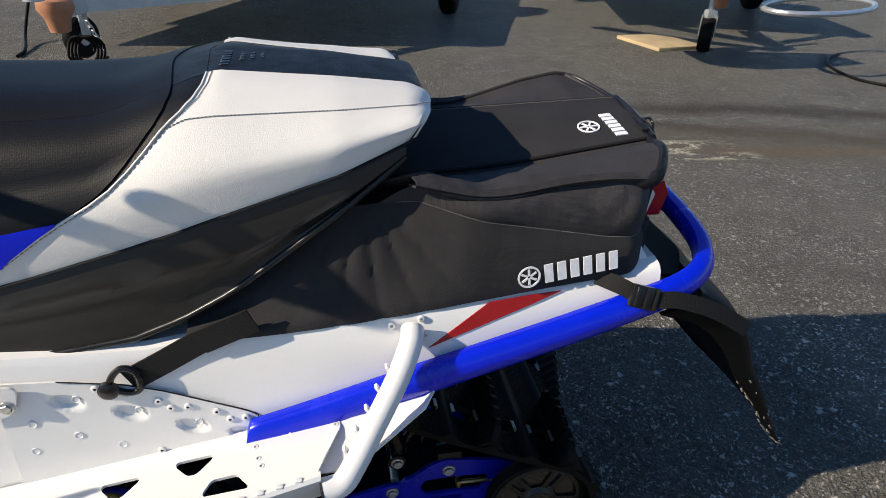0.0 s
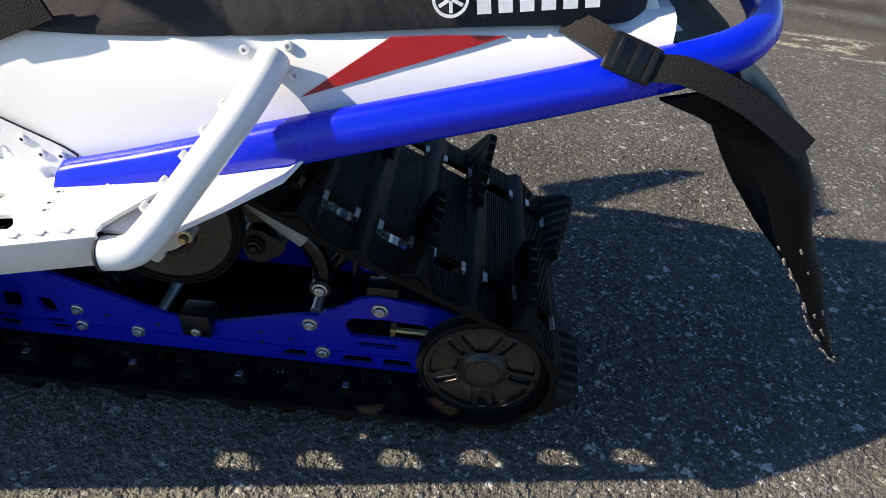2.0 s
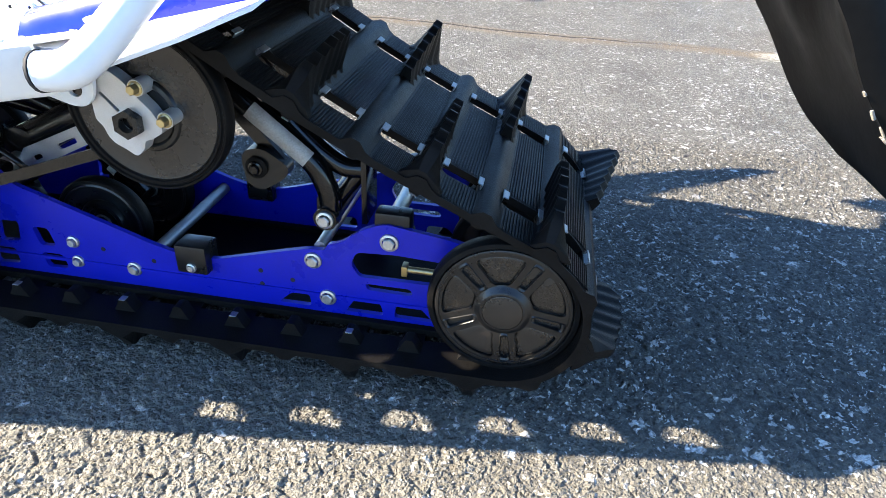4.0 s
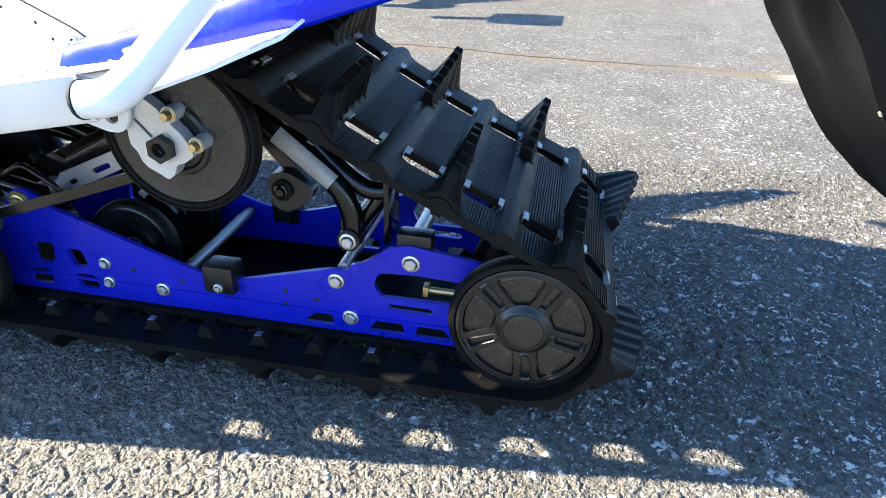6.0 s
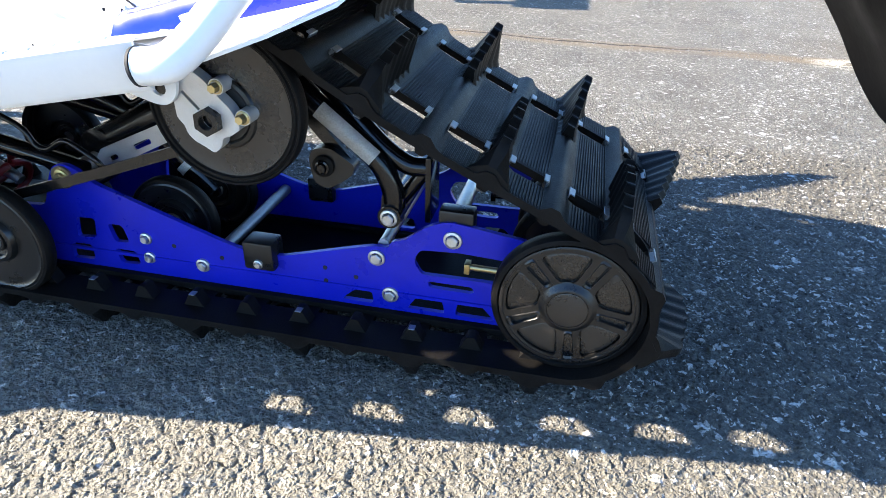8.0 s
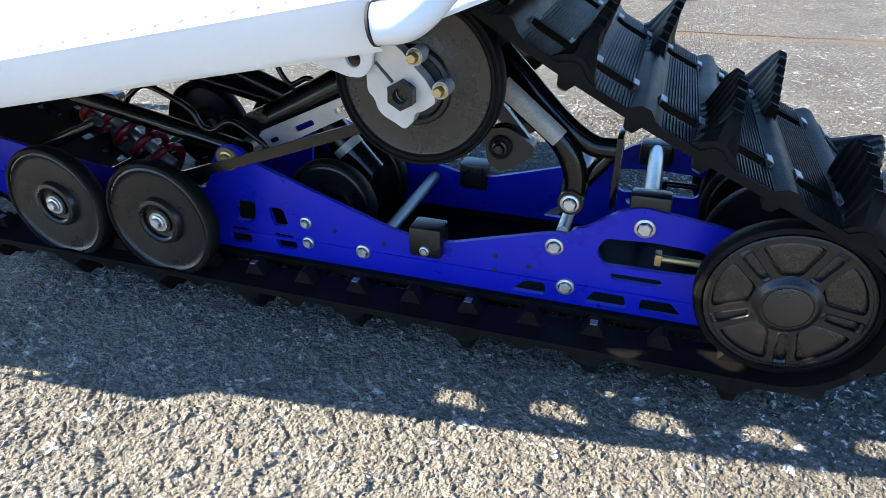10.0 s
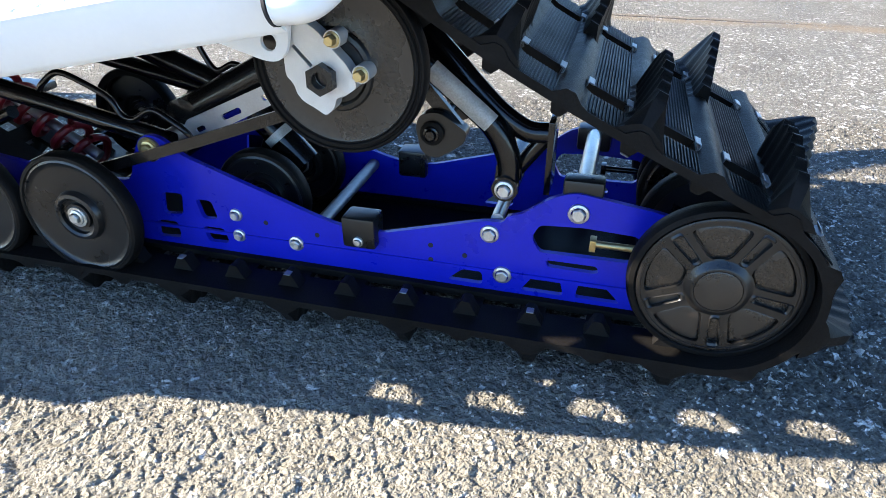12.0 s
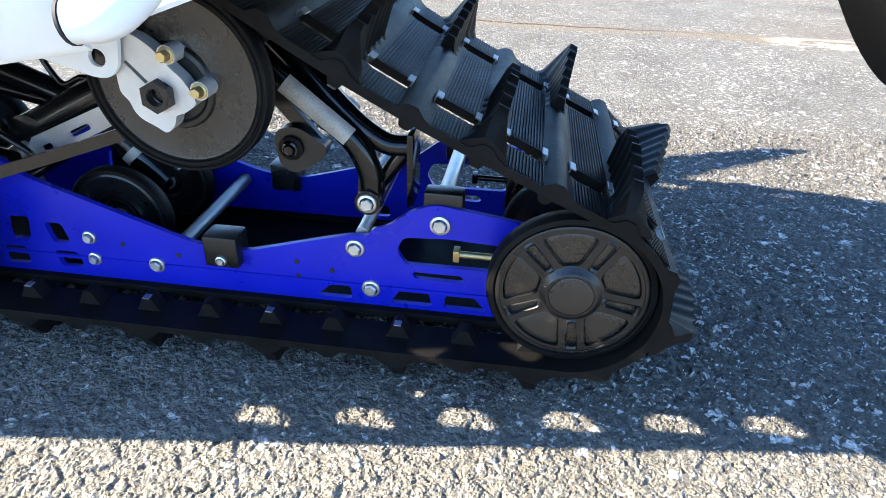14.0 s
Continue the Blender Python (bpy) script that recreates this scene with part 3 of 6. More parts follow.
def spoked_wheel():
    """Rear idler: moulded five-spoke face with a slot in each spoke, rubber rim, plain cap. Looks to -y."""
    w = new("rear_wheel")
    w.parent = sled
    tagged(w, "black moulded five-spoke rear idler wheel")
    part("tyre", lathe([(0.066, 0.012), (0.0845, 0.012), (WR, 0.008), (WR, -0.004), (0.0850, -0.0095), (0.0800, -0.0105), (0.0785, -0.0085), (0.0785, 0.004)], 72), "rubber", w)
    # dish behind the spokes, rising ring, hub
    part("disc", lathe([(0.0785, -0.0030), (0.060, -0.0055), (0.045, -0.0060), (0.030, -0.0045), (0.0, -0.0045)], 72), "wheelweb", w, "dusty brown-black wheel disc")
    part("rim_ring", lathe([(0.0785, -0.0060), (0.0775, -0.0098), (0.0755, -0.0106), (0.0735, -0.0104), (0.0728, -0.0088)], 72), "plastic", w)

    def polar(r, a):
        return (r * math.cos(a), r * math.sin(a))

    pockets, slots = [], []
    for i in range(5):
        a = 2 * math.pi * i / 5 + math.radians(61)
        b = a + math.pi / 5
        poly = [polar(0.0335, b - 0.27), polar(0.0335, b + 0.27)] + [polar(0.0700, b + v) for v in (0.43, 0.2, 0.0, -0.2, -0.43)]
        pockets.append(rounded(poly, 0.007, 4))
        c, s = math.cos(a), math.sin(a)
        slots.append(rounded([(r * c - o * s, r * s + o * c) for r, o in ((0.0365, -0.0036), (0.0680, -0.0052), (0.0680, 0.0052), (0.0365, 0.0036))], 0.0032, 4))
    rim = [polar(0.0735, 2 * math.pi * i / 72) for i in range(72)]
    part("spoke_face", plate(rim, pockets + slots, 0.0055, lambda u, v, d: (u, -0.0066 + d, v)), "plastic", w, "glossy black five-spoke face")
    for i, pk in enumerate(pockets):
        m = Vector((sum(q[0] for q in pk) / len(pk), sum(q[1] for q in pk) / len(pk)))
        rows = [[(m.x + (q[0] - m.x) * f, y, m.y + (q[1] - m.y) * f) for q in pk] for f, y in ((0.995, -0.0040), (0.95, -0.0058), (0.86, -0.0066), (0.5, -0.0066))]
        b = grid_mesh(rows, True)
        b.verts.ensure_lookup_table()
        b.faces.new(list(b.verts)[-len(pk):])
        part("web_panel", b, "wheelweb", w)
    for sl in slots:
        m = Vector((sum(q[0] for q in sl) / len(sl), sum(q[1] for q in sl) / len(sl)))
        rows = [[(m.x + (q[0] - m.x) * f, y, m.y + (q[1] - m.y) * f) for q in sl] for f, y in ((1.32, -0.0092), (1.16, -0.0106), (1.0, -0.0094), (0.99, -0.0050))]
        part("slot_lip", grid_mesh(rows, True), "plastic", w)
    part("hub", lathe([(0.0335, -0.0090), (0.0305, -0.0100), (0.0270, -0.0140), (0.0245, -0.0150), (0.0230, -0.0150), (0.0228, -0.0138)], 60), "plastic", w)
    part("cap", lathe([(0.0226, -0.0130), (0.0224, -0.0150), (0.0210, -0.0156), (0.0, -0.0160)], 40), "wheelweb", w)
    return w


def dished_wheel(name, label, r=0.083):
    """A plain dished idler with a rubber rim and a bolt at the hub. Looks to -y."""
    w = new(name)
    w.parent = sled
    tagged(w, label)
    part("tyre", lathe([(r - 0.012, 0.010), (r - 0.002, 0.010), (r, 0.007), (r, -0.006), (r - 0.002, -0.009), (r - 0.006, -0.0095), (r - 0.0075, -0.0075)], 64), "rubber", w)
    part("disc", lathe([(r - 0.0073, -0.0078), (r - 0.010, -0.0088), (r - 0.012, -0.0066), (r - 0.017, -0.0058), (r - 0.030, -0.0045), (0.034, -0.0025), (0.0325, -0.007), (0.031, -0.0095), (0.0265, -0.0105), (0.0235, -0.0085), (0.0225, -0.004), (0.0175, -0.003), (0.017, -0.007), (0.0, -0.007)], 64), "plastic", w)
    b = part("washer", lathe([(0.0, -0.0085), (0.0135, -0.0085), (0.0135, -0.0068)], 24), "zinc", w)
    b = part("bolt", hexbolt(0.0068, 0.007), "zinc", w)
    b.matrix_basis = pose(0, -0.0085, 0)
    return w


rear = spoked_wheel()
rear.matrix_basis = pose(0, -0.158, WZ)
far = copy_thing(rear, pose(0, 0.158, WZ, 0, 0, 180))
mid = dished_wheel("rear_inner_wheel", "black inner idler wheel on the rear axle", 0.080)
mid.matrix_basis = pose(0, 0.045, WZ)
copy_thing(mid, pose(0, -0.045, WZ, 0, 0, 180))
copy_thing(mid, pose(0, 0.085, WZ, 0, 0, 0))
part("rear_axle", rod((0, -0.15, WZ), (0, 0.15, WZ), 0.0125), "blacksteel", sled)
for k, x in enumerate((-0.926, -0.751)):
    for y, turn in ((-0.172, 0), (0.172, 180)):
        if k == 0 and y < 0:
            bogie = dished_wheel("bogie_wheel", "black dished bogie wheel with bright hub bolt")
            bogie.matrix_basis = pose(x, y, 0.1315)
        else:
            copy_thing(bogie, pose(x, y, 0.1315, 0, 0, turn))
    part("bogie_axle", rod((x, -0.165, 0.1315), (x, 0.165, 0.1315), 0.011), "blacksteel", sled)
for x, y in ((-0.56, -0.055), (-0.56, 0.06)):
    inner = dished_wheel("inner_bogie_wheel", "black inner bogie wheel in the shade", 0.066)
    inner.matrix_basis = pose(x, y, 0.127)
part("inner_axle", rod((-0.56, -0.1, 0.127), (-0.56, 0.1, 0.127), 0.011), "blacksteel", sled)

# upper idler under the running board, with its cast clamp
up_near = new("upper_idler_wheel")
up_near.parent = sled
tagged(up_near, "large brown-black upper idler wheel with stepped rim")
part("tyre", lathe([(0.070, 0.012), (0.0865, 0.012), (0.0885, 0.008), (0.0885, -0.007), (0.087, -0.0092), (0.085, -0.0092), (0.0838, -0.0072), (0.0824, -0.0072), (0.0814, -0.0092), (0.0790, -0.0092), (0.0776, -0.0072), (0.0765, -0.0072)], 72), "rubber", up_near)
part("disc", lathe([(0.0772, -0.0070), (0.074, -0.0062), (0.045, -0.0058), (0.039, -0.0075), (0.036, -0.0075), (0.0345, -0.004), (0.030, -0.001), (0.012, -0.001), (0.0, -0.001)], 72), "wheelweb", up_near)
up_near.matrix_basis = pose(-0.382, -0.172, 0.345)
copy_thing(up_near, pose(-0.382, 0.172, 0.345, 0, 0, 180))
part("upper_axle", rod((-0.385, -0.2, 0.340), (-0.385, 0.2, 0.340), 0.010), "blacksteel", sled)


def clamp():
    c = new("axle_clamp")
    c.parent = sled
    tagged(c, "bare cast aluminium axle clamp with gold bolts")
    body = [(-0.4174, 0.392), (-0.4264, 0.3546), (-0.4262, 0.3368), (-0.4192, 0.330), (-0.4166, 0.3199), (-0.4103, 0.3129), (-0.399, 0.3075), (-0.3886, 0.3008), (-0.3791, 0.3092), (-0.3765, 0.3194),
            (-0.3683, 0.3212), (-0.3549, 0.3305), (-0.3572, 0.340), (-0.3654, 0.3533), (-0.374, 0.3614), (-0.3807, 0.3695), (-0.389, 0.379), (-0.4014, 0.388)]
    slit = [(-0.4170, 0.3648), (-0.4145, 0.3670), (-0.3975, 0.3490), (-0.4005, 0.3465)]
    part("clamp_body", plate(rounded(body, 0.004, 3), [slit], 0.016, lambda u, v, w: (u, -0.190 + w, v)), "cast", c)
    part("slit_bottom", plate(slit, (), 0.004, lambda u, v, w: (u, -0.186 + w, v)), "dark", c)
    o = Vector((-0.388, 0.3375))
    hexn = [(o.x + 0.0150 * math.cos(math.pi * i / 3 + 0.5), o.y + 0.0150 * math.sin(math.pi * i / 3 + 0.5)) for i in range(6)]
    hole = [(o.x + 0.008 * math.cos(2 * math.pi * i / 16), o.y + 0.008 * math.sin(2 * math.pi * i / 16)) for i in range(16)]
    part("hex_bush", plate(hexn, [hole], 0.024, lambda u, v, w: (u, -0.196 + w, v)), "plastic", c)
    part("gold_hub", lathe([(0.0, 0.004), (0.038, 0.004), (0.040, 0.0), (0.038, -0.003), (0.034, -0.004), (0.031, -0.001), (0.0, -0.001)], 36, at=(-0.384, -0.179, 0.340)), "plastic", c)
    for x, z in ((-0.3755, 0.3735), (-0.3500, 0.3435)):
        b = part("bolt", hexbolt(0.0052, 0.010), "brass", c, "gold plated bolt")
        b.matrix_basis = pose(x, -0.198, z)
        part("sleeve", rod((x, -0.199, z), (x, -0.165, z), 0.0085), "cast", c)


clamp()

# -- suspension rails --
def build_rail(sign):
    y = RY * -sign if sign > 0 else RY
    low = 0.066
    outline = [(-1.20, 0.17), (-1.14, 0.10), (-1.05, low + 0.004), (-0.95, low), (-0.05, low), (-0.02, 0.085), (0.012, 0.12), (0.012, 0.172), (-0.03, 0.186), (-0.061, 0.194), (-0.150, 0.207), (-0.176, 0.197),
               (-0.205, 0.174), (-0.222, 0.169), (-0.226, 0.160), (-0.245, 0.160), (-0.262, 0.156), (-0.371, 0.126), (-0.424, 0.127), (-0.455, 0.135), (-0.636, 0.199), (-0.652, 0.214), (-0.670, 0.222), (-0.690, 0.218), (-0.702, 0.198), (-0.72, 0.155), (-0.80, 0.150), (-1.10, 0.19)]
    if sign > 0:
        outline = [(-0.80, 0.10), (-0.79, low)] + outline[4:-3] + [(-0.74, 0.152), (-0.80, 0.150)]
    holes = [[(-0.193, 0.146), (-0.185, 0.163), (-0.135, 0.166), (-0.078, 0.163), (-0.071, 0.146), (-0.082, 0.129), (-0.183, 0.128)],
             [(-0.175, 0.119), (-0.118, 0.119), (-0.114, 0.112), (-0.120, 0.109), (-0.172, 0.110)],
             [(-0.292, 0.073), (-0.272, 0.091), (-0.249, 0.091), (-0.247, 0.073)],
             [(-0.202, 0.073), (-0.187, 0.095), (-0.156, 0.093), (-0.151, 0.073)],
             [(-0.138, 0.073), (-0.135, 0.093), (-0.105, 0.093), (-0.086, 0.073)],
             [(-0.676, 0.143), (-0.646, 0.144), (-0.651, 0.114), (-0.681, 0.111)],
             [(-0.628, 0.139), (-0.605, 0.139), (-0.599, 0.113), (-0.622, 0.111)],
             [(-0.695, 0.100), (-0.663, 0.101), (-0.662, 0.077), (-0.699, 0.074)],
             [(-0.625, 0.100), (-0.593, 0.100), (-0.589, 0.079), (-0.620, 0.077)]]
    r = part("skid_rail", plate(rounded(outline, 0.010, 4), [rounded(h, 0.006, 4) for h in holes], 0.007, lambda u, v, w: (u, y + w, v)), "rail", sled, "blue painted aluminium suspension rail with cut-outs")
    # folded foot of the rail and the slide under it
    f = -1 if sign < 0 else 1
    fold = sweep([(-1.06 if sign < 0 else -0.78, y + f * 0.0035, 0.094), (-0.03, y + f * 0.0035, 0.094)], [(-0.0022, -0.0022), (0.0022, -0.0022), (0.0022, 0.0022), (-0.0022, 0.0022)])
    part("stiffener", fold, "rail", r)
    part("slide", box(1.02, 0.026, 0.010, (-0.55, y, 0.062), 0.002), "rubber", r, "black plastic slide under the rail")
    for x, z, s in ((-0.571, 0.124, 0.85), (-0.571, 0.094, 0.85), (-0.490, 0.094, 1.0), (-0.241, 0.144, 1.1), (-0.224, 0.091, 1.1), (-0.144, 0.183, 1.15), (-0.738, 0.10, 0.9)):
        b = part("bolt", hexbolt(0.0070 * s, 0.0065), "zinc", r, "zinc hexagon bolt")
        b.matrix_basis = pose(x, y + f * 0.0045, z, 0, 0, 0 if f < 0 else 180)
    for x, z in ((-0.312, 0.118), (-0.270, 0.110), (-0.312, 0.098), (-0.53, 0.118), (-0.46, 0.110)):
        part("punched_hole", lathe([(0.0, -0.0003), (0.0032, -0.0003), (0.0032, 0.0004)], 12, at=(x, y + f * 0.0038, z)), "dark", r)
    # rubber stop clamped over the rail
    stop = box(0.042, 0.034, 0.040, (-0.399, y, 0.1275), 0.004)
    part("rail_stop", stop, "plastic", r, "black rubber stop over the rail")
    b = part("bolt", hexbolt(0.0045, 0.004), "zinc", r)
    b.matrix_basis = pose(-0.399, y + f * 0.018, 0.1175, 0, 0, 0 if f < 0 else 180)
    # axle adjuster
    part("adjuster_bolt", join(rod((-0.125, y, 0.146), (-0.03, y, 0.146), 0.0042, 12), box(0.007, 0.014, 0.014, (-0.125, y, 0.146), 0.001)), "brass" if f < 0 else "blacksteel", r, "plated adjuster bolt")
    # bumper block on the upper cross shaft
    part("rubber_block", box(0.044, 0.026, 0.032, (-0.142, y - f * 0.013, 0.203 if f < 0 else 0.195), 0.005), "plastic", r, "black rubber block")
    part("pivot_plate", lathe([(0, 0.0008), (0.016, 0.0008), (0.016, -0.0025), (0, -0.0025)], 24, at=(-0.677, y + f * 0.0045, 0.203)), "brass", r)
    b = part("bolt", hexbolt(0.008, 0.007), "brass", r)
    b.matrix_basis = pose(-0.677, y + f * 0.0065, 0.203, 0, 0, 0 if f < 0 else 180)
    return r


build_rail(-1)
build_rail(1)
# zinc like the next two; dull clip steel here darkens it for shade
part("cross_shaft", rod((-0.462, -0.10, 0.118), (-0.462, 0.10, 0.118), 0.0085), "clip", sled, "bright zinc cross shaft")
part("cross_shaft", rod((-0.142, -0.098, 0.208), (-0.142, 0.098, 0.200), 0.0095), "zinc", sled, "bright zinc cross shaft")
part("cross_shaft", rod((-0.235, -0.10, 0.158), (-0.235, 0.10, 0.158), 0.0075), "zinc", sled, "bright zinc cross shaft")
part("front_shaft", rod((-0.677, -0.10, 0.203), (-0.677, 0.10, 0.203), 0.011), "zinc", sled)


# -- rear swing arm --
def build_arm():
    a = new("rear_arm")
    a.parent = sled
    tagged(a, "black tubular rear suspension arm with a worn silver sticker")
    y = -0.075
    flat = round_shape(0.0142, 16, 0.0125)
    part("arm_tube", sweep(catmull([(-0.415, y, 0.402), (-0.362, y, 0.358), (-0.318, y, 0.320), (-0.275, y, 0.285), (-0.252, y, 0.265), (-0.238, y, 0.246), (-0.229, y, 0.222), (-0.227, y, 0.200)], 6), flat, up=(0, 1, 0)), "blacksteel", a)
    part("rear_tube", tube([(-0.380, -0.040, 0.400), (-0.330, -0.045, 0.352), (-0.300, -0.050, 0.324), (-0.273, -0.055, 0.298), (-0.242, -0.060, 0.271), (-0.212, -0.063, 0.254), (-0.186, -0.063, 0.253)], 0.0125, 12, 5), "blacksteel", a)
    part("end_plate", box(0.007, 0.050, 0.086, (-0.184, -0.052, 0.227), 0.0015), "blacksteel", a)
    part("pivot_lug", sweep([(-0.228, y, 0.216), (-0.230, y, 0.184)], [(-0.014, -0.006), (0.014, -0.006), (0.014, 0.006), (-0.014, 0.006)], up=(0, 1, 0)), "blacksteel", a)
    part("pivot_boss", rod((-0.230, y - 0.016, 0.192), (-0.230, 0.090, 0.192), 0.0150), "blacksteel", a)
    for s in (-1, 1):
        b = part("bolt", hexbolt(0.0078, 0.007), "zinc", a)
        b.matrix_basis = pose(-0.230, s * 0.092, 0.192, 0, 0, 0 if s < 0 else 180)
    part("link_tube", rod((-0.226, -0.063, 0.200), (-0.188, -0.063, 0.252), 0.0090), "blacksteel", a)
    part("sticker", sweep([(-0.3180, y, 0.3200), (-0.2500, y, 0.2645)], [(0.0150 * math.cos(q), 0.0134 * math.sin(q)) for q in [math.radians(v) for v in (232, 246, 260, 274, 288, 302, 316, 330)]] + [(0.0143 * math.cos(q), 0.0127 * math.sin(q)) for q in [math.radians(v) for v in (330, 316, 302, 288, 274, 260, 246, 232)]], up=(0, 1, 0)), "sticker", a, "worn silver sticker")
    part("upper_bridge", rod((-0.365, -0.085, 0.397), (-0.365, 0.085, 0.397), 0.014), "blacksteel", a)
    # heart-shaped stop on its own pin
    for s in (-1, 1):
        st = plate(rounded([(-0.333, 0.266), (-0.310, 0.271), (-0.278, 0.250), (-0.280, 0.238), (-0.292, 0.228), (-0.315, 0.214), (-0.333, 0.222), (-0.338, 0.253)], 0.012, 5), (), 0.020, lambda u, v, w: (u, s * 0.066 + w, v))
        part("travel_stop", st, "plastic", a, "black heart-shaped travel stop")
        part("stop_cap", lathe([(0.014, 0.0), (0.014, -0.004), (0.010, -0.006), (0, -0.006)], 20, at=(-0.318, s * 0.066 - 0.010, 0.246)), "rubber", a)
        b = part("bolt", hexbolt(0.0065, 0.006), "blacksteel", a)
        b.matrix_basis = pose(-0.318, s * 0.066 - 0.016, 0.246)
    part("stop_pin", rod((-0.318, -0.066, 0.246), (-0.318, 0.066, 0.246), 0.007), "blacksteel", a)
    part("stop_strut", sweep([(-0.290, -0.062, 0.248), (-0.335, -0.062, 0.300), (-0.385, -0.062, 0.360)], [(-0.008, -0.004), (0.008, -0.004), (0.008, 0.004), (-0.008, 0.004)], up=(0, 1, 0)), "blacksteel", a)
    part("stop_strut", sweep([(-0.290, 0.062, 0.248), (-0.335, 0.062, 0.300), (-0.385, 0.062, 0.360)], [(-0.008, -0.004), (0.008, -0.004), (0.008, 0.004), (-0.008, 0.004)], up=(0, 1, 0)), "blacksteel", a)


build_arm()


# -- front torque arm, springs, shock --
def build_front():
    f = new("torque_arm")
    f.parent = sled
    tagged(f, "black tubular front torque arm")
    part("arm_tube", tube([(-0.660, -0.088, 0.205), (-0.75, -0.089, 0.225), (-0.93, -0.090, 0.262), (-1.10, -0.090, 0.30)], 0.0125, smooth=4), "blacksteel", f)
    part("arm_tube", tube([(-0.660, 0.088, 0.205), (-0.75, 0.089, 0.225), (-0.93, 0.090, 0.262), (-1.10, 0.090, 0.30)], 0.0125, smooth=4), "blacksteel", f)
    part("cross_tube", rod((-1.10, -0.1, 0.30), (-1.10, 0.1, 0.30), 0.016), "blacksteel", f)
    part("far_tube", rod((-0.79, 0.05, 0.286), (-0.640, 0.05, 0.229), 0.016), "blacksteel", f)
    part("brace", rod((-1.083, -0.07, 0.149), (-0.925, -0.07, 0.216), 0.009), "blacksteel", f)
    # torsion spring leg and the wires
    part("spring_leg", sweep([(-0.732, -0.140, 0.183), (-0.699, -0.140, 0.194), (-0.577, -0.141, 0.236), (-0.470, -0.142, 0.275), (-0.42, -0.143, 0.295)], [(-0.003, -0.0065), (0.003, -0.0065), (0.003, 0.0065), (-0.003, 0.0065)]), "blacksteel", f, "flat black spring leg")
    part("wire", tube([(-0.835, -0.098, 0.262), (-0.823, -0.1, 0.273), (-0.795, -0.1, 0.288), (-0.756, -0.1, 0.275), (-0.729, -0.1, 0.260), (-0.717, -0.1, 0.240), (-0.699, -0.1, 0.236), (-0.671, -0.1, 0.250), (-0.648, -0.1, 0.240), (-0.626, -0.098, 0.222), (-0.632, -0.09, 0.206)], 0.0040, 10, 6), "blacksteel", f)
    part("wire", tube([(-0.66, 0.0, 0.32), (-0.655, 0.0, 0.300), (-0.638, 0.0, 0.275), (-0.611, 0.0, 0.285), (-0.592, 0.0, 0.278), (-0.56, 0.0, 0.262)], 0.0040, 10, 6), "blacksteel", f)
    # slotted bright bracket under a thick tube
    slot = lambda u, v, n, h: rounded([(u - 0.90 * n + 0.42 * h, v - 0.42 * n - 0.9 * h), (u + 0.90 * n + 0.42 * h, v + 0.42 * n - 0.9 * h), (u + 0.90 * n - 0.42 * h, v + 0.42 * n + 0.9 * h), (u - 0.90 * n - 0.42 * h, v - 0.42 * n + 0.9 * h)], 0.004, 3)
    part("slotted_bracket", plate([(-0.672, 0.205), (-0.655, 0.192), (-0.528, 0.255), (-0.455, 0.292), (-0.455, 0.316), (-0.535, 0.279), (-0.660, 0.222)], [slot(-0.592, 0.236, 0.016, 0.0040), slot(-0.535, 0.264, 0.011, 0.0040), slot(-0.642, 0.211, 0.008, 0.0034)], 0.003, lambda u, v, w: (u, -0.050 + w, v)), "steelplate", f, "brushed steel bracket with slots")
    part("bracket_tube", join(rod((-0.672, -0.020, 0.222), (-0.475, -0.020, 0.325), 0.023), lathe([(0, -0.026), (0.026, -0.022), (0.026, 0.022), (0, 0.026)], 24, at=(-0.672, -0.020, 0.220))), "blacksteel", f)
    # coil-over
    s = new("shock_absorber")
    s.parent = sled
    tagged(s, "shock absorber with a dark red coil spring")
    a, b = Vector((-1.015, 0.0, 0.224)), Vector((-0.868, 0.0, 0.128))
    way = (b - a).normalized()
    u, v = way.cross(Vector((0, 1, 0))).normalized(), Vector((0, 1, 0))
    coil = []
    for i in range(145):
        t = i / 144
        w = t * 5.5 * 2 * math.pi
        coil.append(a + (b - a) * t + (u * math.cos(w) + v * math.sin(w)) * 0.0255)
    part("spring", sweep(coil, round_shape(0.0062, 8), up=(0.3, 0.9, 0.2)), "redspring", s, "dark red coil spring")
    part("rod", rod(a, b, 0.0085), "zinc", s)
    part("reservoir", rod((-0.585, 0.0, 0.225), (-0.522, 0.0, 0.155), 0.0215), "blacksteel", s)
    part("reservoir_band", rod((-0.560, 0.0, 0.1973), (-0.552, 0.0, 0.1884), 0.0222), "sticker", s)


build_front()


# -- tunnel: side panels, top, flange --
def top_edge(x):
    return float(np.interp(x, [-1.6, -0.65, -0.54, -0.456, -0.347, -0.177, -0.03, 0.1], [0.55, 0.545, 0.545, 0.562, 0.577, 0.592, 0.612, 0.632]))


def low_edge(x):
    return float(np.interp(x, [-1.6, -0.60, -0.45, -0.30, -0.2, 0.0, 0.1], [0.20, 0.385, 0.405, 0.445, 0.48, 0.545, 0.58]))


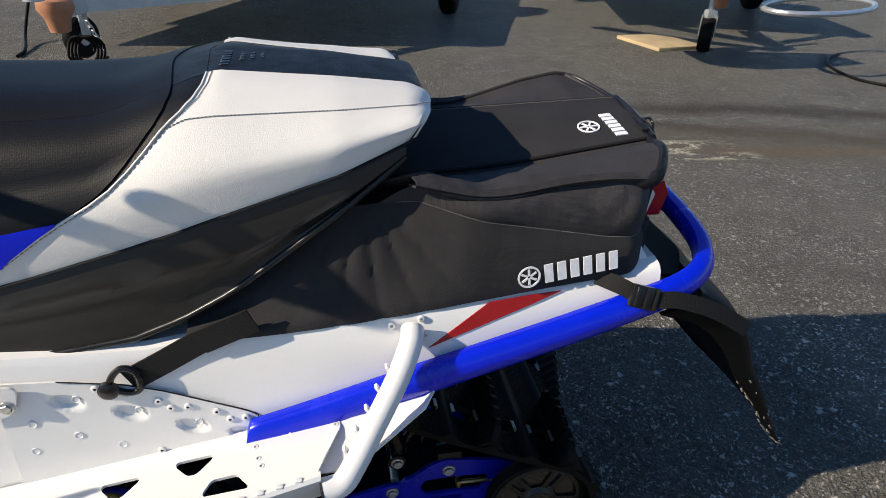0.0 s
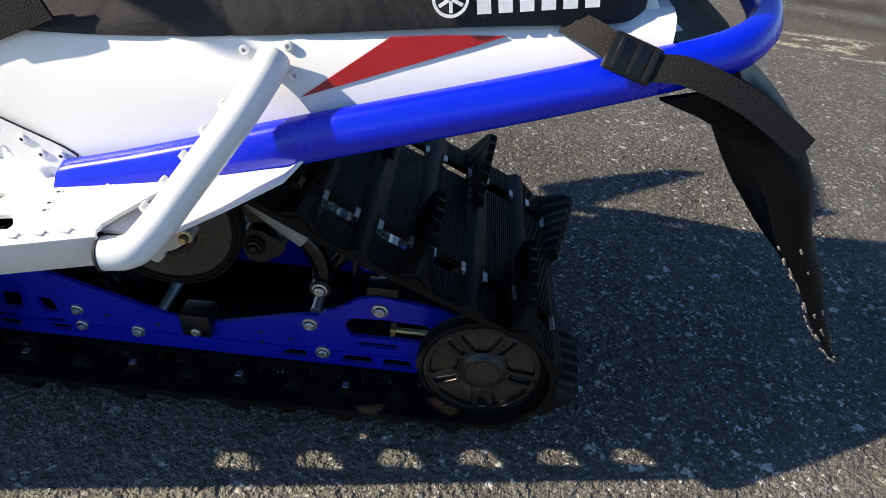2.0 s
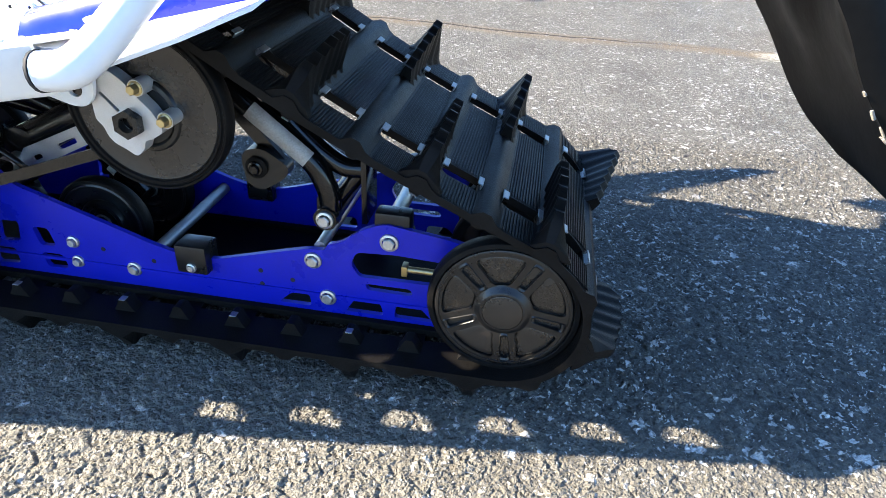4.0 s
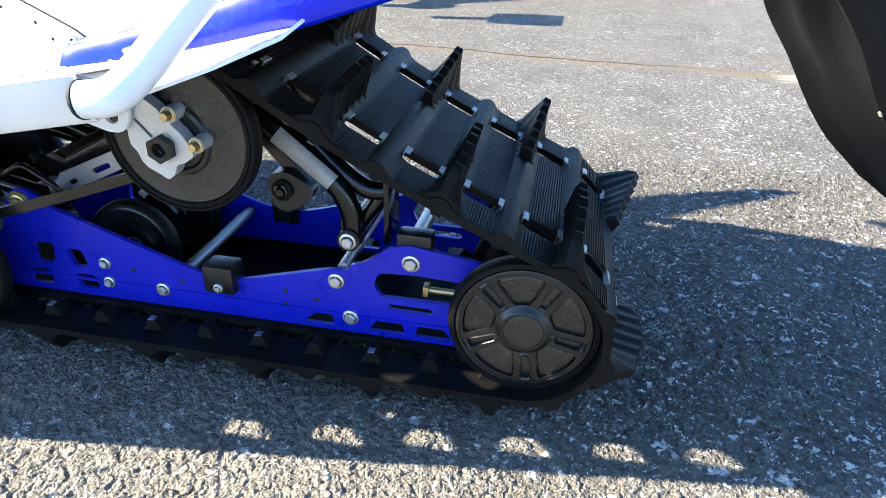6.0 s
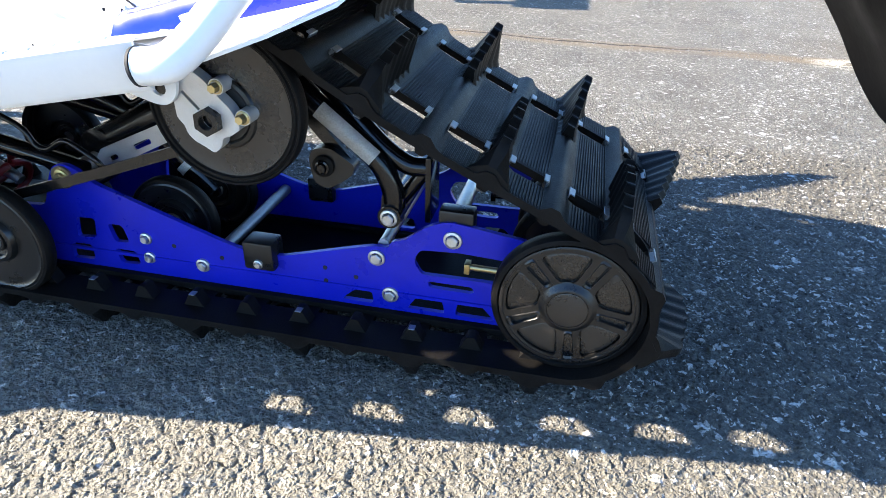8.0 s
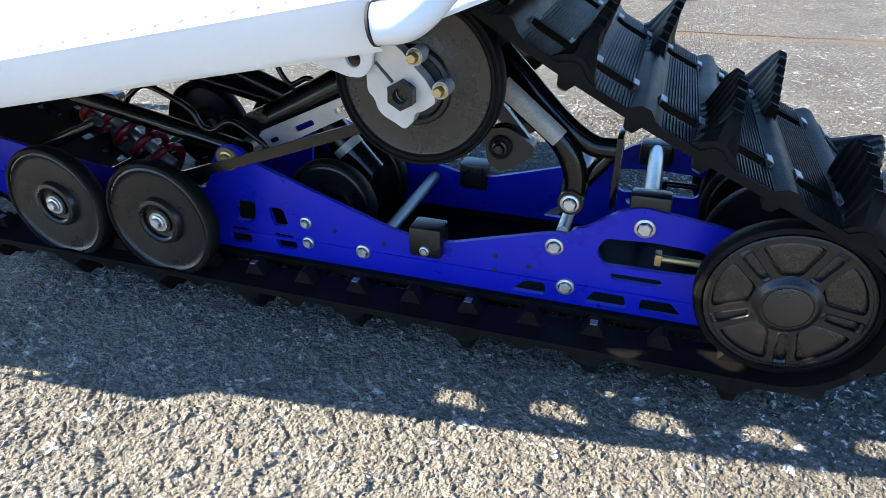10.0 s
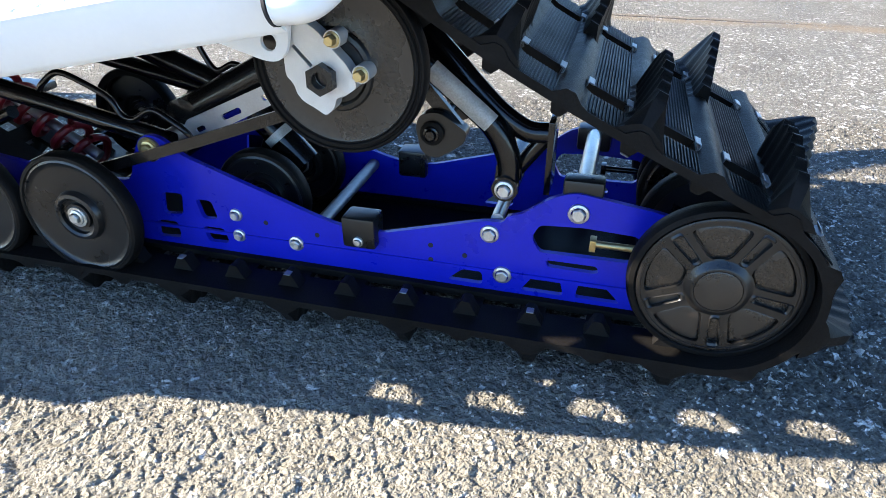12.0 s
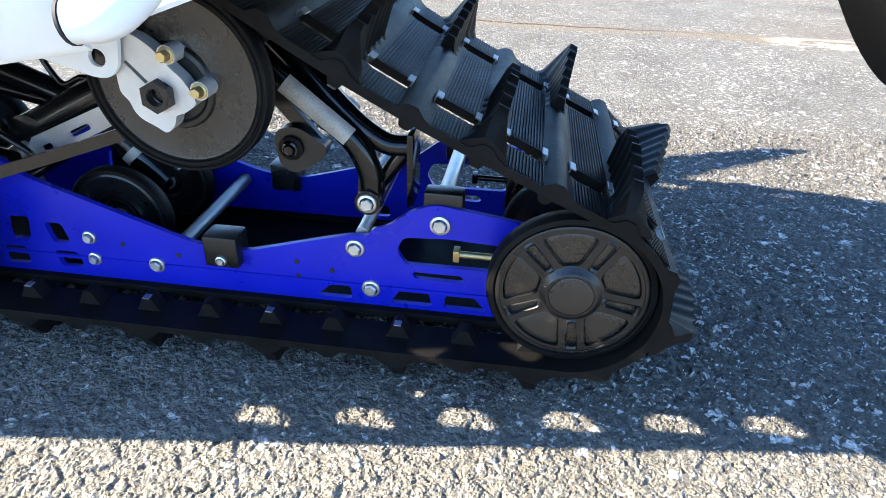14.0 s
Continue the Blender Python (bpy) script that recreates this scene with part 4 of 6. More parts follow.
def build_tunnel():
    t = new("tunnel")
    t.parent = sled
    tagged(t, "white painted aluminium tunnel and running boards")
    xs = [-1.6 + 0.05 * i for i in range(35)]
    for s in (-1, 1):
        rows = []
        for x in xs:
            hi, lo = top_edge(x), low_edge(x)
            lean = min(1.0, max(0.0, (x + 0.46) / 0.10))
            rows.append([(x, s * 0.195, hi + 0.012 - 0.008 * lean), (x, s * (0.208 + 0.002 * lean), hi + 0.008 - 0.008 * lean), (x, s * (0.215 + 0.0015 * lean), hi - 0.004 - 0.003 * lean), (x, s * (0.219 + 0.0030 * lean), 0.5 * (hi + lo)), (x, s * (0.222 + 0.0060 * lean), lo)])
        part("side_panel", solid(grid_mesh(rows), 0.003), "white", t, "white tunnel side panel")
        part("top_panel", solid(grid_mesh([[(x, s * 0.195, top_edge(x) + 0.003), (x, 0, top_edge(x) + 0.010)] for x in xs]), 0.003), "white", t)
        # lower lapped plate with a slanting upper edge, riveted on
        z = lambda u: float(np.interp(u, [-0.70, -0.655, -0.58, -0.535, -0.44, -0.425], [0.528, 0.526, 0.514, 0.499, 0.456, 0.445]))
        dents = ((-0.645, 0.495), (-0.577, 0.471), (-0.508, 0.442), (-0.447, 0.422))

        def sink(x, zz):
            """Depth of the pressed teardrop dents."""
            d = 0.0
            for cx, cz in dents:
                u, v = (x - cx) * 0.94 - (zz - cz) * 0.34, (x - cx) * 0.34 + (zz - cz) * 0.94
                r = (u / 0.021) ** 2 + (v / (0.0105 + 0.10 * u)) ** 2
                if r < 1:
                    d = max(d, 0.0085 * min(1.0, 1.9 * (1 - r)) * (0.75 - 18 * u))
            return max(0.0, d)

        cols = [-0.72 + 0.00295 * i for i in range(101)]
        rows = []
        for x in cols:
            row = []
            for j in range(41):
                g = j / 40
                foot = min(0.403, 0.446 + 0.175 * (x + 0.381) - 0.10 * (0.345 - 0.115 * (x + 0.355) - 0.224) - 0.003)
                zz = z(x) + (foot - z(x)) * g
                row.append((x, s * (0.2225 + 0.004 * min(1, g * 1.6) - sink(x, zz)), zz))
            rows.append(row)
        part("lap_plate", solid(grid_mesh(rows), 0.003), "white", t, "riveted white lap plate with pressed dents")
        part("lap_seam", sweep([Vector((x, s * 0.2235, z(x) + 0.0016)) for x in np.linspace(-0.650, -0.428, 24)] + [Vector((-0.426, s * 0.2255, 0.441))], round_shape(0.0009, 6)), "dark", t, "dark open seam over the lap plate")
        rv = None
        for x, zz in ((-0.610, 0.512), (-0.598, 0.501), (-0.577, 0.500), (-0.543, 0.486), (-0.530, 0.474), (-0.510, 0.473), (-0.477, 0.461), (-0.462, 0.447), (-0.443, 0.447), (-0.550, 0.408)):
            m = pose(x, s * (0.2240 + 0.004 * min(1, 1.6 * (z(x) - zz) / (z(x) - 0.403))), zz, 0, 0, 0 if s < 0 else 180)
            if rv is None:
                rv = part("rivet", lathe([(0.0048, 0.002), (0.0048, -0.0001), (0.0040, -0.0008), (0.0022, -0.0011), (0.0018, -0.0009)], 14), "white", t)
                rv.matrix_basis = m
                pin = part("rivet_pin", lathe([(0.0019, -0.0003), (0.0, -0.0003)], 8), "dark", t)
                pin.matrix_basis = m
            else:
                share("rivet", rv, m, t)
                share("rivet_pin", pin, m, t)
        pg = None
        for x, zz in ((-0.634, 0.499), (-0.567, 0.475), (-0.500, 0.448), (-0.688, 0.468), (-0.641, 0.445), (-0.594, 0.424), (-0.694, 0.426)):
            m = pose(x, s * (0.2228 + 0.004 * min(1, 1.6 * (z(x) - zz) / (z(x) - 0.403))), zz, 0, 0, 0 if s < 0 else 180)
            if pg is None:
                pg = part("plug", lathe([(0.0050, 0.003), (0.0050, -0.0004), (0.0045, -0.0005), (0.0041, 0.0002), (0.0, 0.0002)], 16), "white", t)
                pg.matrix_basis = m
            else:
                share("plug", pg, m, t)
        for x, zz in ((-0.255, 0.570), (-0.217, 0.577), (-0.212, 0.553)):
            share("rivet", rv, pose(x, s * (0.2195 + 0.10 * max(0.0, 0.575 - zz)), zz, 0, 0, 0 if s < 0 else 180), t)
        # folded bracket with a screw in front of the plate
        part("bracket", plate(rounded([(-0.76, 0.536), (-0.690, 0.528), (-0.697, 0.494), (-0.712, 0.486), (-0.76, 0.484)], 0.008, 4), (), 0.004, lambda u, v, w: (u, s * 0.2300 + w, v)), "white", t, "white folded bracket")
        bs = part("screw", hexbolt(0.0062, 0.004), "zinc", t)
        bs.matrix_basis = pose(-0.705, s * 0.2325, 0.502, 0, 0, 0 if s < 0 else 180)
        # red flash on the panel
        red = plate([(-0.207, 0.534), (-0.130, 0.594), (-0.085, 0.600), (-0.035, 0.605), (-0.075, 0.588)], (), 0.0014, lambda u, v, w: (u, s * float(np.interp(v, [low_edge(u), 0.5 * (low_edge(u) + top_edge(u)), top_edge(u) - 0.004], [0.2290, 0.2228, 0.2175])) + w, v))
        part("red_flash", red, "red", t, "dark red pointed decal")
    # running boards
    for s in (-1, 1):
        ze = lambda x: 0.446 + 0.175 * (x + 0.381)
        ye = lambda x: 0.345 - 0.115 * (x + 0.355)
        zt = lambda x, y: ze(x) - 0.10 * (ye(x) - y) * (1 if x > -0.9 else 1)
        outline = [(-1.6, 0.224), (-0.36, 0.224), (-0.325, 0.236), (-0.325, 0.262), (-0.345, 0.310), (-0.354, 0.335)] + [(x, ye(x) - 0.004) for x in np.linspace(-0.36, -1.6, 30)]
        holes = []
        for i in range(6):
            xa = -0.460 - 0.0865 * i
            holes.append(rounded([(xa + u, ye(xa) - v) for u, v in ((-0.025, 0.029), (0.026, 0.026), (0.026, 0.033), (0.012, 0.054), (-0.018, 0.054), (-0.026, 0.036))], 0.005, 3))
            xb = xa - 0.0433
            holes.append(rounded([(xb + u, ye(xb) - v) for u, v in ((-0.024, 0.106), (0.020, 0.106), (0.021, 0.098), (0.005, 0.076), (-0.006, 0.076), (-0.024, 0.098))], 0.005, 3))
        b = plate(outline, holes, 0.004, lambda u, v, w: (u, s * v, zt(u, v) + w))
        part("running_board", b, "white", t, "white running board with triangular cut-outs")
        xs3 = np.linspace(-1.6, -0.350, 32)
        lip = grid_mesh([[(x, s * (ye(x) - 0.012), ze(x) + 0.001), (x, s * (ye(x) - 0.003), ze(x) + 0.003), (x, s * ye(x), ze(x) - 0.002), (x, s * (ye(x) - 0.010), ze(x) - 0.038), (x, s * (ye(x) - 0.017), ze(x) - 0.043)] for x in xs3])
        part("board_edge", solid(lip, 0.003), "white", t, "folded white board edge")
        cl = None
        for i in range(34):
            x = -0.375 - 0.0215 * i
            m = pose(x, s * (ye(x) - 0.006), ze(x) + 0.0048)
            if cl is None:
                cl = part("grip_tooth", box(0.008, 0.007, 0.0026, (0, 0, -0.0012), 0.0010), "white", t)
                cl.matrix_basis = m
            else:
                share("grip_tooth", cl, m, t)
        # flange that runs back under the blue rail
        fl = grid_mesh([[(x, s * a, z0), (x - 0.003, s * (0.4 * a + 0.6 * b), 0.4 * z0 + 0.6 * z1), (x - 0.004, s * b, z1)] for x, a, z0, b, z1 in ((-0.366, 0.236, 0.4390, 0.331, 0.4470), (-0.345, 0.237, 0.4430, 0.326, 0.4430), (-0.308, 0.238, 0.456, 0.318, 0.433),
                        (-0.262, 0.239, 0.467, 0.292, 0.450), (-0.213, 0.239, 0.478, 0.266, 0.472), (-0.199, 0.238, 0.487, 0.248, 0.485))])
        part("rear_flange", solid(fl, 0.003), "white", t)
        for x, y in ((-0.43, 0.262), (-0.425, 0.285), (-0.42, 0.300), (-0.385, 0.250), (-0.33, 0.255)):
            share("rivet", rv, pose(x, s * y, zt(x, y) + 0.002, -90, 0, 0), t)
        # mount of the upper idler
        pl = plate(rounded([(-0.52, 0.374), (-0.4962, 0.3677), (-0.4409, 0.3515), (-0.4269, 0.3520), (-0.4174, 0.3625), (-0.4125, 0.388), (-0.415, 0.412), (-0.45, 0.425), (-0.52, 0.415)], 0.008, 4), [[(-0.436 + 0.008 * math.cos(q / 8 * math.pi), 0.369 + 0.008 * math.sin(q / 8 * math.pi)) for q in range(16)]], 0.005, lambda u, v, w: (u, s * 0.203 + w, v))
        part("idler_plate", pl, "white", t, "white idler mounting plate with a round hole")
        # grab bar
        g = tube([(-0.229, s * 0.222, 0.566), (-0.233, s * 0.240, 0.557), (-0.252, s * 0.268, 0.527), (-0.286, s * 0.302, 0.481), (-0.309, s * 0.324, 0.450), (-0.326, s * 0.338, 0.434), (-0.3485, s * 0.342, 0.4305)], 0.0148, 18, 8, up=(0, s * -1, 0.4))
        part("grab_bar", g, "white", t, "white tubular side bar")
        part("bar_gasket", rod((-0.3500, s * 0.3420, 0.4303), (-0.3478, s * 0.3419, 0.4306), 0.0156), "dark", t, "thin dark joint round the bar")
        part("gusset", plate([(-0.398, 0.440), (-0.352, 0.448), (-0.350, 0.418)], (), 0.003, lambda u, v, w: (u, s * (0.341 - 0.4 * (0.448 - v)) + w, v)), "white", t, "folded white gusset at the bar's foot")
        part("bar_hole", lathe([(0.0, -0.0006), (0.0042, -0.0006), (0.0042, 0.0006)], 12, at=(-0.230, s * 0.2545, 0.545)), "dark", t)
        tt = None
        for i in range(5):
            f = i / 4
            p = Vector((-0.256, s * 0.262, 0.535)).lerp(Vector((-0.312, s * 0.318, 0.462)), f)
            m = pose(p.x - 0.0068, p.y - s * 0.004, p.z + 0.004, 0, 58, 0)
            if tt is None:
                tt = part("bar_tooth", box(0.009, 0.010, 0.004, (0.003, 0, -0.003), 0.0012), "white", t)
                tt.matrix_basis = m
            else:
                share("bar_tooth", tt, m, t)


build_tunnel()


# -- blue rear bumper --
def build_bumper():
    half = [(-0.441, -0.235, 0.4225), (-0.35, -0.234, 0.450), (-0.2, -0.235, 0.501), (-0.03, -0.235, 0.556), (0.07, -0.233, 0.589), (0.125, -0.226, 0.606), (0.165, -0.203, 0.617), (0.190, -0.160, 0.624), (0.198, -0.10, 0.634), (0.200, 0.0, 0.642)]
    pts = half + [(x, -y, z) for x, y, z in half[-2::-1]]
    path = catmull(pts, 7)
    shape = [(0.0085, -0.0225), (0.0125, -0.0195), (0.0165, -0.006), (0.0165, 0.000), (0.0115, 0.0165), (0.0070, 0.0205), (0.0, 0.0225), (-0.008, 0.020), (-0.012, 0.010), (-0.012, -0.010), (-0.006, -0.022), (0.003, -0.0240)]

    def size(t):
        e = min(t, 1 - t) * 2
        return (1.0, 1.06 - 0.32 * min(1.0, e / 0.6))

    loop = sweep(path, shape, up=(0, 0, 1), scale=size)
    loop.verts.ensure_lookup_table()
    # both ends are cut on a slant
    for v in [*loop.verts[:12], *loop.verts[-12:]]:
        v.co.x += 0.55 * (v.co.z - 0.4275)
    part("rear_bumper", loop, "blue", sled, "glossy blue rear bumper loop along both sides")


build_bumper()


# -- snow flap --
def build_flap():
    rows = []
    prof = [(0.165, 0.596), (0.205, 0.576), (0.238, 0.545), (0.266, 0.502), (0.286, 0.455), (0.318, 0.405), (0.346, 0.352), (0.366, 0.315), (0.376, 0.298)]
    last = len(prof) - 1
    for k, (x, z) in enumerate(prof):
        f = k / last
        row = []
        ahead = float(np.interp(f, [0, 0.12, 0.3, 0.5, 0.8, 1.0], [0.070, 0.060, 0.052, 0.040, 0.022, 0.004]))
        near = 0.248 - 0.012 * f
        distant = float(np.interp(f, [0, 0.45, 0.72, 0.9, 1], [0.225, 0.205, 0.175, 0.11, 0.03]))
        for j in range(7):
            g = j / 6
            row.append((x - ahead * (1 - g) - 0.006 * g * g, -near + 0.016 * g ** 3, z - 0.020 * (1 - g) * (1 - f)))
        for j in range(1, 13):
            g = j / 12
            pad = 0.010 * math.sin(math.pi * min(1.0, max(0.0, (f - 0.05) / 0.62))) if j in (3, 4, 8, 9) else 0.0
            row.append((x - pad + 0.010 * math.sin(math.pi * g) - 0.03 * (1 - f) * g ** 6, -near + 0.016 + (near - 0.016 + distant) * g, z))
        rows.append(row)
    fl = part("snow_flap", solid(grid_mesh([catmull(r, 3) for r in zip(*[[Vector(q) for q in r] for r in rows])]), 0.007), "flap", sled, "worn black rubber snow flap with scuffed edges")
    random.seed(4)
    for i in range(38):
        j = 0 if i < 18 else random.randrange(1, 17) if i < 30 else random.randrange(2, 7)
        k = random.uniform(3.8, last - 0.05) if j == 0 else last - 0.1 - 0.7 * random.random() if i < 30 else random.uniform(4.2, 7.2)
        a = int(k)
        p = Vector(rows[a][j]).lerp(Vector(rows[a + 1][j]), k - a)
        way = (Vector(rows[a + 1][j]) - Vector(rows[a][j])).normalized()
        ln, wd = random.uniform(0.002, 0.008), random.uniform(0.0005, 0.0014)
        s = box(2 * ln, 2 * wd, 0.0026, (0, 0, 0), 0.0012, seg=2)
        sc = part("scuff", s, "scuff", fl)
        sc.matrix_basis = Matrix.Translation(p + Vector((random.uniform(-0.003, 0.001), random.uniform(-0.0012, 0.003) if j == 0 else 0, -0.001))) @ way.to_track_quat("X", "Y" if j == 0 else "Z").to_matrix().to_4x4() @ pose(0, 0, 0, random.uniform(-25, 25), 0, random.uniform(-12, 12))


build_flap()


# -- seat --
SX = [-1.15, -0.95, -0.75, -0.65, -0.56, -0.50, -0.44, -0.31, -0.225, -0.205]
S_BASE = [0.54, 0.540, 0.545, 0.549, 0.564, 0.588, 0.622, 0.720, 0.787, 0.800]
S_WHITE = [0.565, 0.585, 0.632, 0.660, 0.687, 0.706, 0.727, 0.769, 0.803, 0.814]
S_STITCH = [0.74, 0.745, 0.755, 0.772, 0.800, 0.823, 0.829, 0.8325, 0.8330, 0.8320]
S_TOP = [0.83, 0.830, 0.828, 0.826, 0.830, 0.848, 0.864, 0.856, 0.846, 0.842]
S_WIDE = [1.0, 1.0, 1.0, 1.02, 1.03, 1.03, 1.03, 1.01, 0.92, 0.84]


def seat_point(x, v, s=-1):
    """v 0: foot of the seat, 1: lower edge of the cover, 2: seam, 3: edge of the top, 4: the middle."""
    zs = [float(np.interp(x, SX, c)) for c in (S_BASE, S_WHITE, S_STITCH, S_TOP)]
    if s > 0:
        low = 0.006 * min(1.0, max(0.0, (x + 0.56) / 0.1)) + 0.018 * min(1.0, max(0.0, (x + 0.45) / 0.24))
        zs[3] -= low
        zs.append(zs[3] + 0.006 + low)
    else:
        zs.append(zs[3] + 0.006)
    ys = [0.196, 0.203, 0.172, 0.112, 0.0]
    k = float(np.interp(x, SX, S_WIDE))
    i = min(3, int(v))
    t = v - i
    # rounded passage from side to top
    y, z = ys[i] + (ys[i + 1] - ys[i]) * t, zs[i] + (zs[i + 1] - zs[i]) * t
    if i == 1:
        y = float(np.interp(t, [0, 0.40, 0.52, 1.0], [0.2015, 0.2025, 0.1990, 0.172]))
    soft = min(1.0, max(0.0, (-0.47 - x) / 0.10))
    if v > 1 and soft:
        q = math.pi / 2 * (v - 1) / 3
        y += soft * (0.203 * math.cos(q) ** 0.62 - y)
        z += soft * (zs[1] + (zs[4] - zs[1]) * math.sin(q) ** 0.85 - z)
    puff = 0.006 * math.sin(math.pi * t) if 1 <= i < 3 else 0.003 * math.sin(math.pi * t)
    return Vector((x, s * (y * k + puff * (0.8 if i < 3 else 0)), z + puff * (0.6 if i < 3 else 0.3)))


def build_seat():
    t = new("seat")
    t.parent = sled
    tagged(t, "long black and white vinyl seat with stitched seams")
    edge = lambda v: float(np.interp(v, [1, 1.25, 1.5, 1.75, 2, 2.2, 2.4, 2.7, 3, 4], [-0.712, -0.652, -0.596, -0.542, -0.497, -0.476, -0.464, -0.455, -0.452, -0.462]))
    end = lambda v: float(np.interp(v, [0, 0.9, 1.0, 1.3, 1.7, 2.2, 2.6, 2.85, 3.0, 4], [-0.235, -0.226, -0.222, -0.212, -0.202, -0.198, -0.199, -0.204, -0.212, -0.212]))
    inner = lambda x: float(np.interp(x, [-0.47, -0.21], [3.52, 3.95]))
    vs = [1 + 0.1 * i for i in range(21)]
    gap = lambda v: 0.001 + float(np.interp(v, [1.5, 2.0, 2.5, 3, 4], [0.002, 0.024, 0.032, 0.038, 0.044]))
    for s in (-1, 1):
        rows = []
        for v in vs:
            a, b = edge(v), end(v) - (0.014 if s > 0 else 0.0)
            row = []
            for i in range(33):
                x = a + (b - a) * i / 32
                w = v if s < 0 or v <= 2 else 2 + (v - 2) * (inner(x) - 2)
                tuck = max(0.0, (x - b + 0.016) / 0.016)
                row.append(seat_point(x, w, s) - Vector((0, s * 0.010 * tuck ** 2, 0.006 * tuck ** 2)))
            rows.append(row)
        part("white_panel", solid(grid_mesh(rows), 0.004), "vinyl_white", t, "white grained vinyl side panel")
        rows = []
        for v in vs:
            a, b = -1.15, edge(v) - gap(v)
            rows.append([seat_point(a + (b - a) * i / 24, v, s) - Vector((0, s * 0.0005, -0.001)) for i in range(25)])
        band = [[seat_point(edge(v) - gap(v) + (gap(v) - 0.0005) * i / 8, v, s) - Vector((0, s * 0.0015, 0.001)) for i in range(9)] for v in vs[4:]]
        part("collar", solid(grid_mesh(band), 0.003), "vinyl_black", t, "smooth black vinyl collar")
        part("front_cover", solid(grid_mesh(rows), 0.004), "gripper", t, "black knurled vinyl seat cover")
        rows = []
        for i in range(15):
            v = i / 14
            row = []
            for j in range(41):
                x = -1.15 + (end(0) + 1.15) * j / 40
                c = float(np.interp(x, [-0.6, -0.5, -0.44, -0.38, -0.30], [0.68, 0.60, 0.47, 0.38, 0.30]))
                out = float(np.interp(v, [0, 0.4 * c, c - 0.07, c, c + 0.08, 1], [0.001, -0.006, -0.005, 0.003, 0.000, -0.004]))
                row.append(seat_point(x, v, s) + Vector((0, s * out, -0.002)))
            rows.append(row)
        part("seat_side", solid(grid_mesh(rows), 0.004), "vinyl_side", t, "satin black lower seat side")
        # stitches
        seam = [seat_point(edge(2) + (end(2) - edge(2)) * i / 70, 2, s) + Vector((0, s * 0.0005, 0.0004)) for i in range(71)]
        b = bmesh.new()
        for p, q in zip(seam[:-1:1], seam[1::1]):
            b = join(b, sweep([p, p.lerp(q, 0.62)], [(-0.0005, -0.0005), (0.0005, -0.0005), (0.0005, 0.0005), (-0.0005, 0.0005)]))
        part("seam_stitches", b, "greythread", t)
        line = [seat_point(edge(v) + 0.006, v, s) + Vector((0, s * 0.0006, 0.0004)) for v in [1 + 0.025 * i for i in range(81)]]
        b = bmesh.new()
        for p, q in zip(line[:-1], line[1:]):
            if (q - p).length > 1e-4:
                b = join(b, sweep([p, p.lerp(q, 0.6)], [(-0.0005, -0.0005), (0.0005, -0.0005), (0.0005, 0.0005), (-0.0005, 0.0005)], up=(0, s * 1.0, 0.2)))
        part("edge_stitches", b, "greythread", t)
        part("edge_piping", sweep([seat_point(edge(v), v, s) + Vector((0, s * 0.0008, 0.0004)) for v in vs], round_shape(0.0014, 8), up=(0, s * 1.0, 0.2)), "vinyl_white", t)
        part("lower_piping", sweep([seat_point(-1.1 + (end(1) + 1.1) * i / 40, 1, s) + Vector((0, s * 0.001, -0.002)) for i in range(41)], round_shape(0.0017, 8)), "vinyl_black", t)
        part("foot_piping", sweep([seat_point(-1.1 + (end(0) + 1.1) * i / 40, 0.02, s) for i in range(41)], round_shape(0.0042, 10)), "plastic", t, "glossy black piping along the seat foot")
        # blue wedge under the front cover
        rows = []
        for x in (-1.1, -0.9, -0.80, -0.74, -0.70, -0.66, -0.63, -0.61):
            lo, hi = max(1.0, 1 + (x + 0.70) / 0.213) + 0.02, 1.47
            rows.append([seat_point(x, lo + (hi - lo) * f / 4, s) + Vector((0, s * 0.0030, 0.001)) for f in range(5)])
        part("blue_insert", solid(grid_mesh(rows), 0.003), "blue", t, "blue vinyl insert")
    # top strip, between the white panels
    rows = []
    for i in range(21):
        v = 3 + i / 10
        a = edge(min(v, 8 - v))
        row = []
        for j in range(25):
            x = a + (-0.214 - a) * j / 24
            w = v if v <= 4 else 4 + (v - 4) * (4 - inner(x))
            row.append((seat_point(x, w, -1) if w <= 4 else seat_point(x, 8 - w, 1)) + Vector((0, 0, -0.0015)))
        row += [row[-1] + Vector(d) for d in ((0.007, 0, -0.003), (0.012, 0, -0.010), (0.013, 0, -0.034))]
        rows.append(row)
    part("top_strip", solid(grid_mesh(rows), 0.004), "vinyl_black", t, "black vinyl top strip with embossed marks")
    rows, front_band = [], []
    for i in range(21):
        v = 3 + i / 10
        f = (lambda u: seat_point(u, v, -1)) if v <= 4 else (lambda u: seat_point(u, 8 - v, 1))
        w = min(v, 8 - v)
        b = edge(w) - gap(w)
        rows.append([f(-1.15 + (b + 1.15) * j / 24) + Vector((0, 0, 0.001)) for j in range(25)])
        front_band.append([f(b + (gap(w) - 0.0005) * j / 8) + Vector((0, 0, -0.001)) for j in range(9)])
    part("top_collar", solid(grid_mesh(front_band), 0.003), "vinyl_black", t)
    part("front_top", solid(grid_mesh(rows), 0.004), "gripper", t, "black knurled seat top")
    # rear face
    rim = [seat_point(end(v) - 0.008, v, -1) * 1.0 + Vector((0, 0.004, -0.004)) for v in [0.2 * i for i in range(21)]]
    rows = [[p, Vector((p.x - 0.010, p.y * 0.94, p.z - 0.004)), Vector((p.x - 0.03, 0, 0.80))] for p in rim]
    part("rear_face", grid_mesh(rows), "vinyl_black", t)
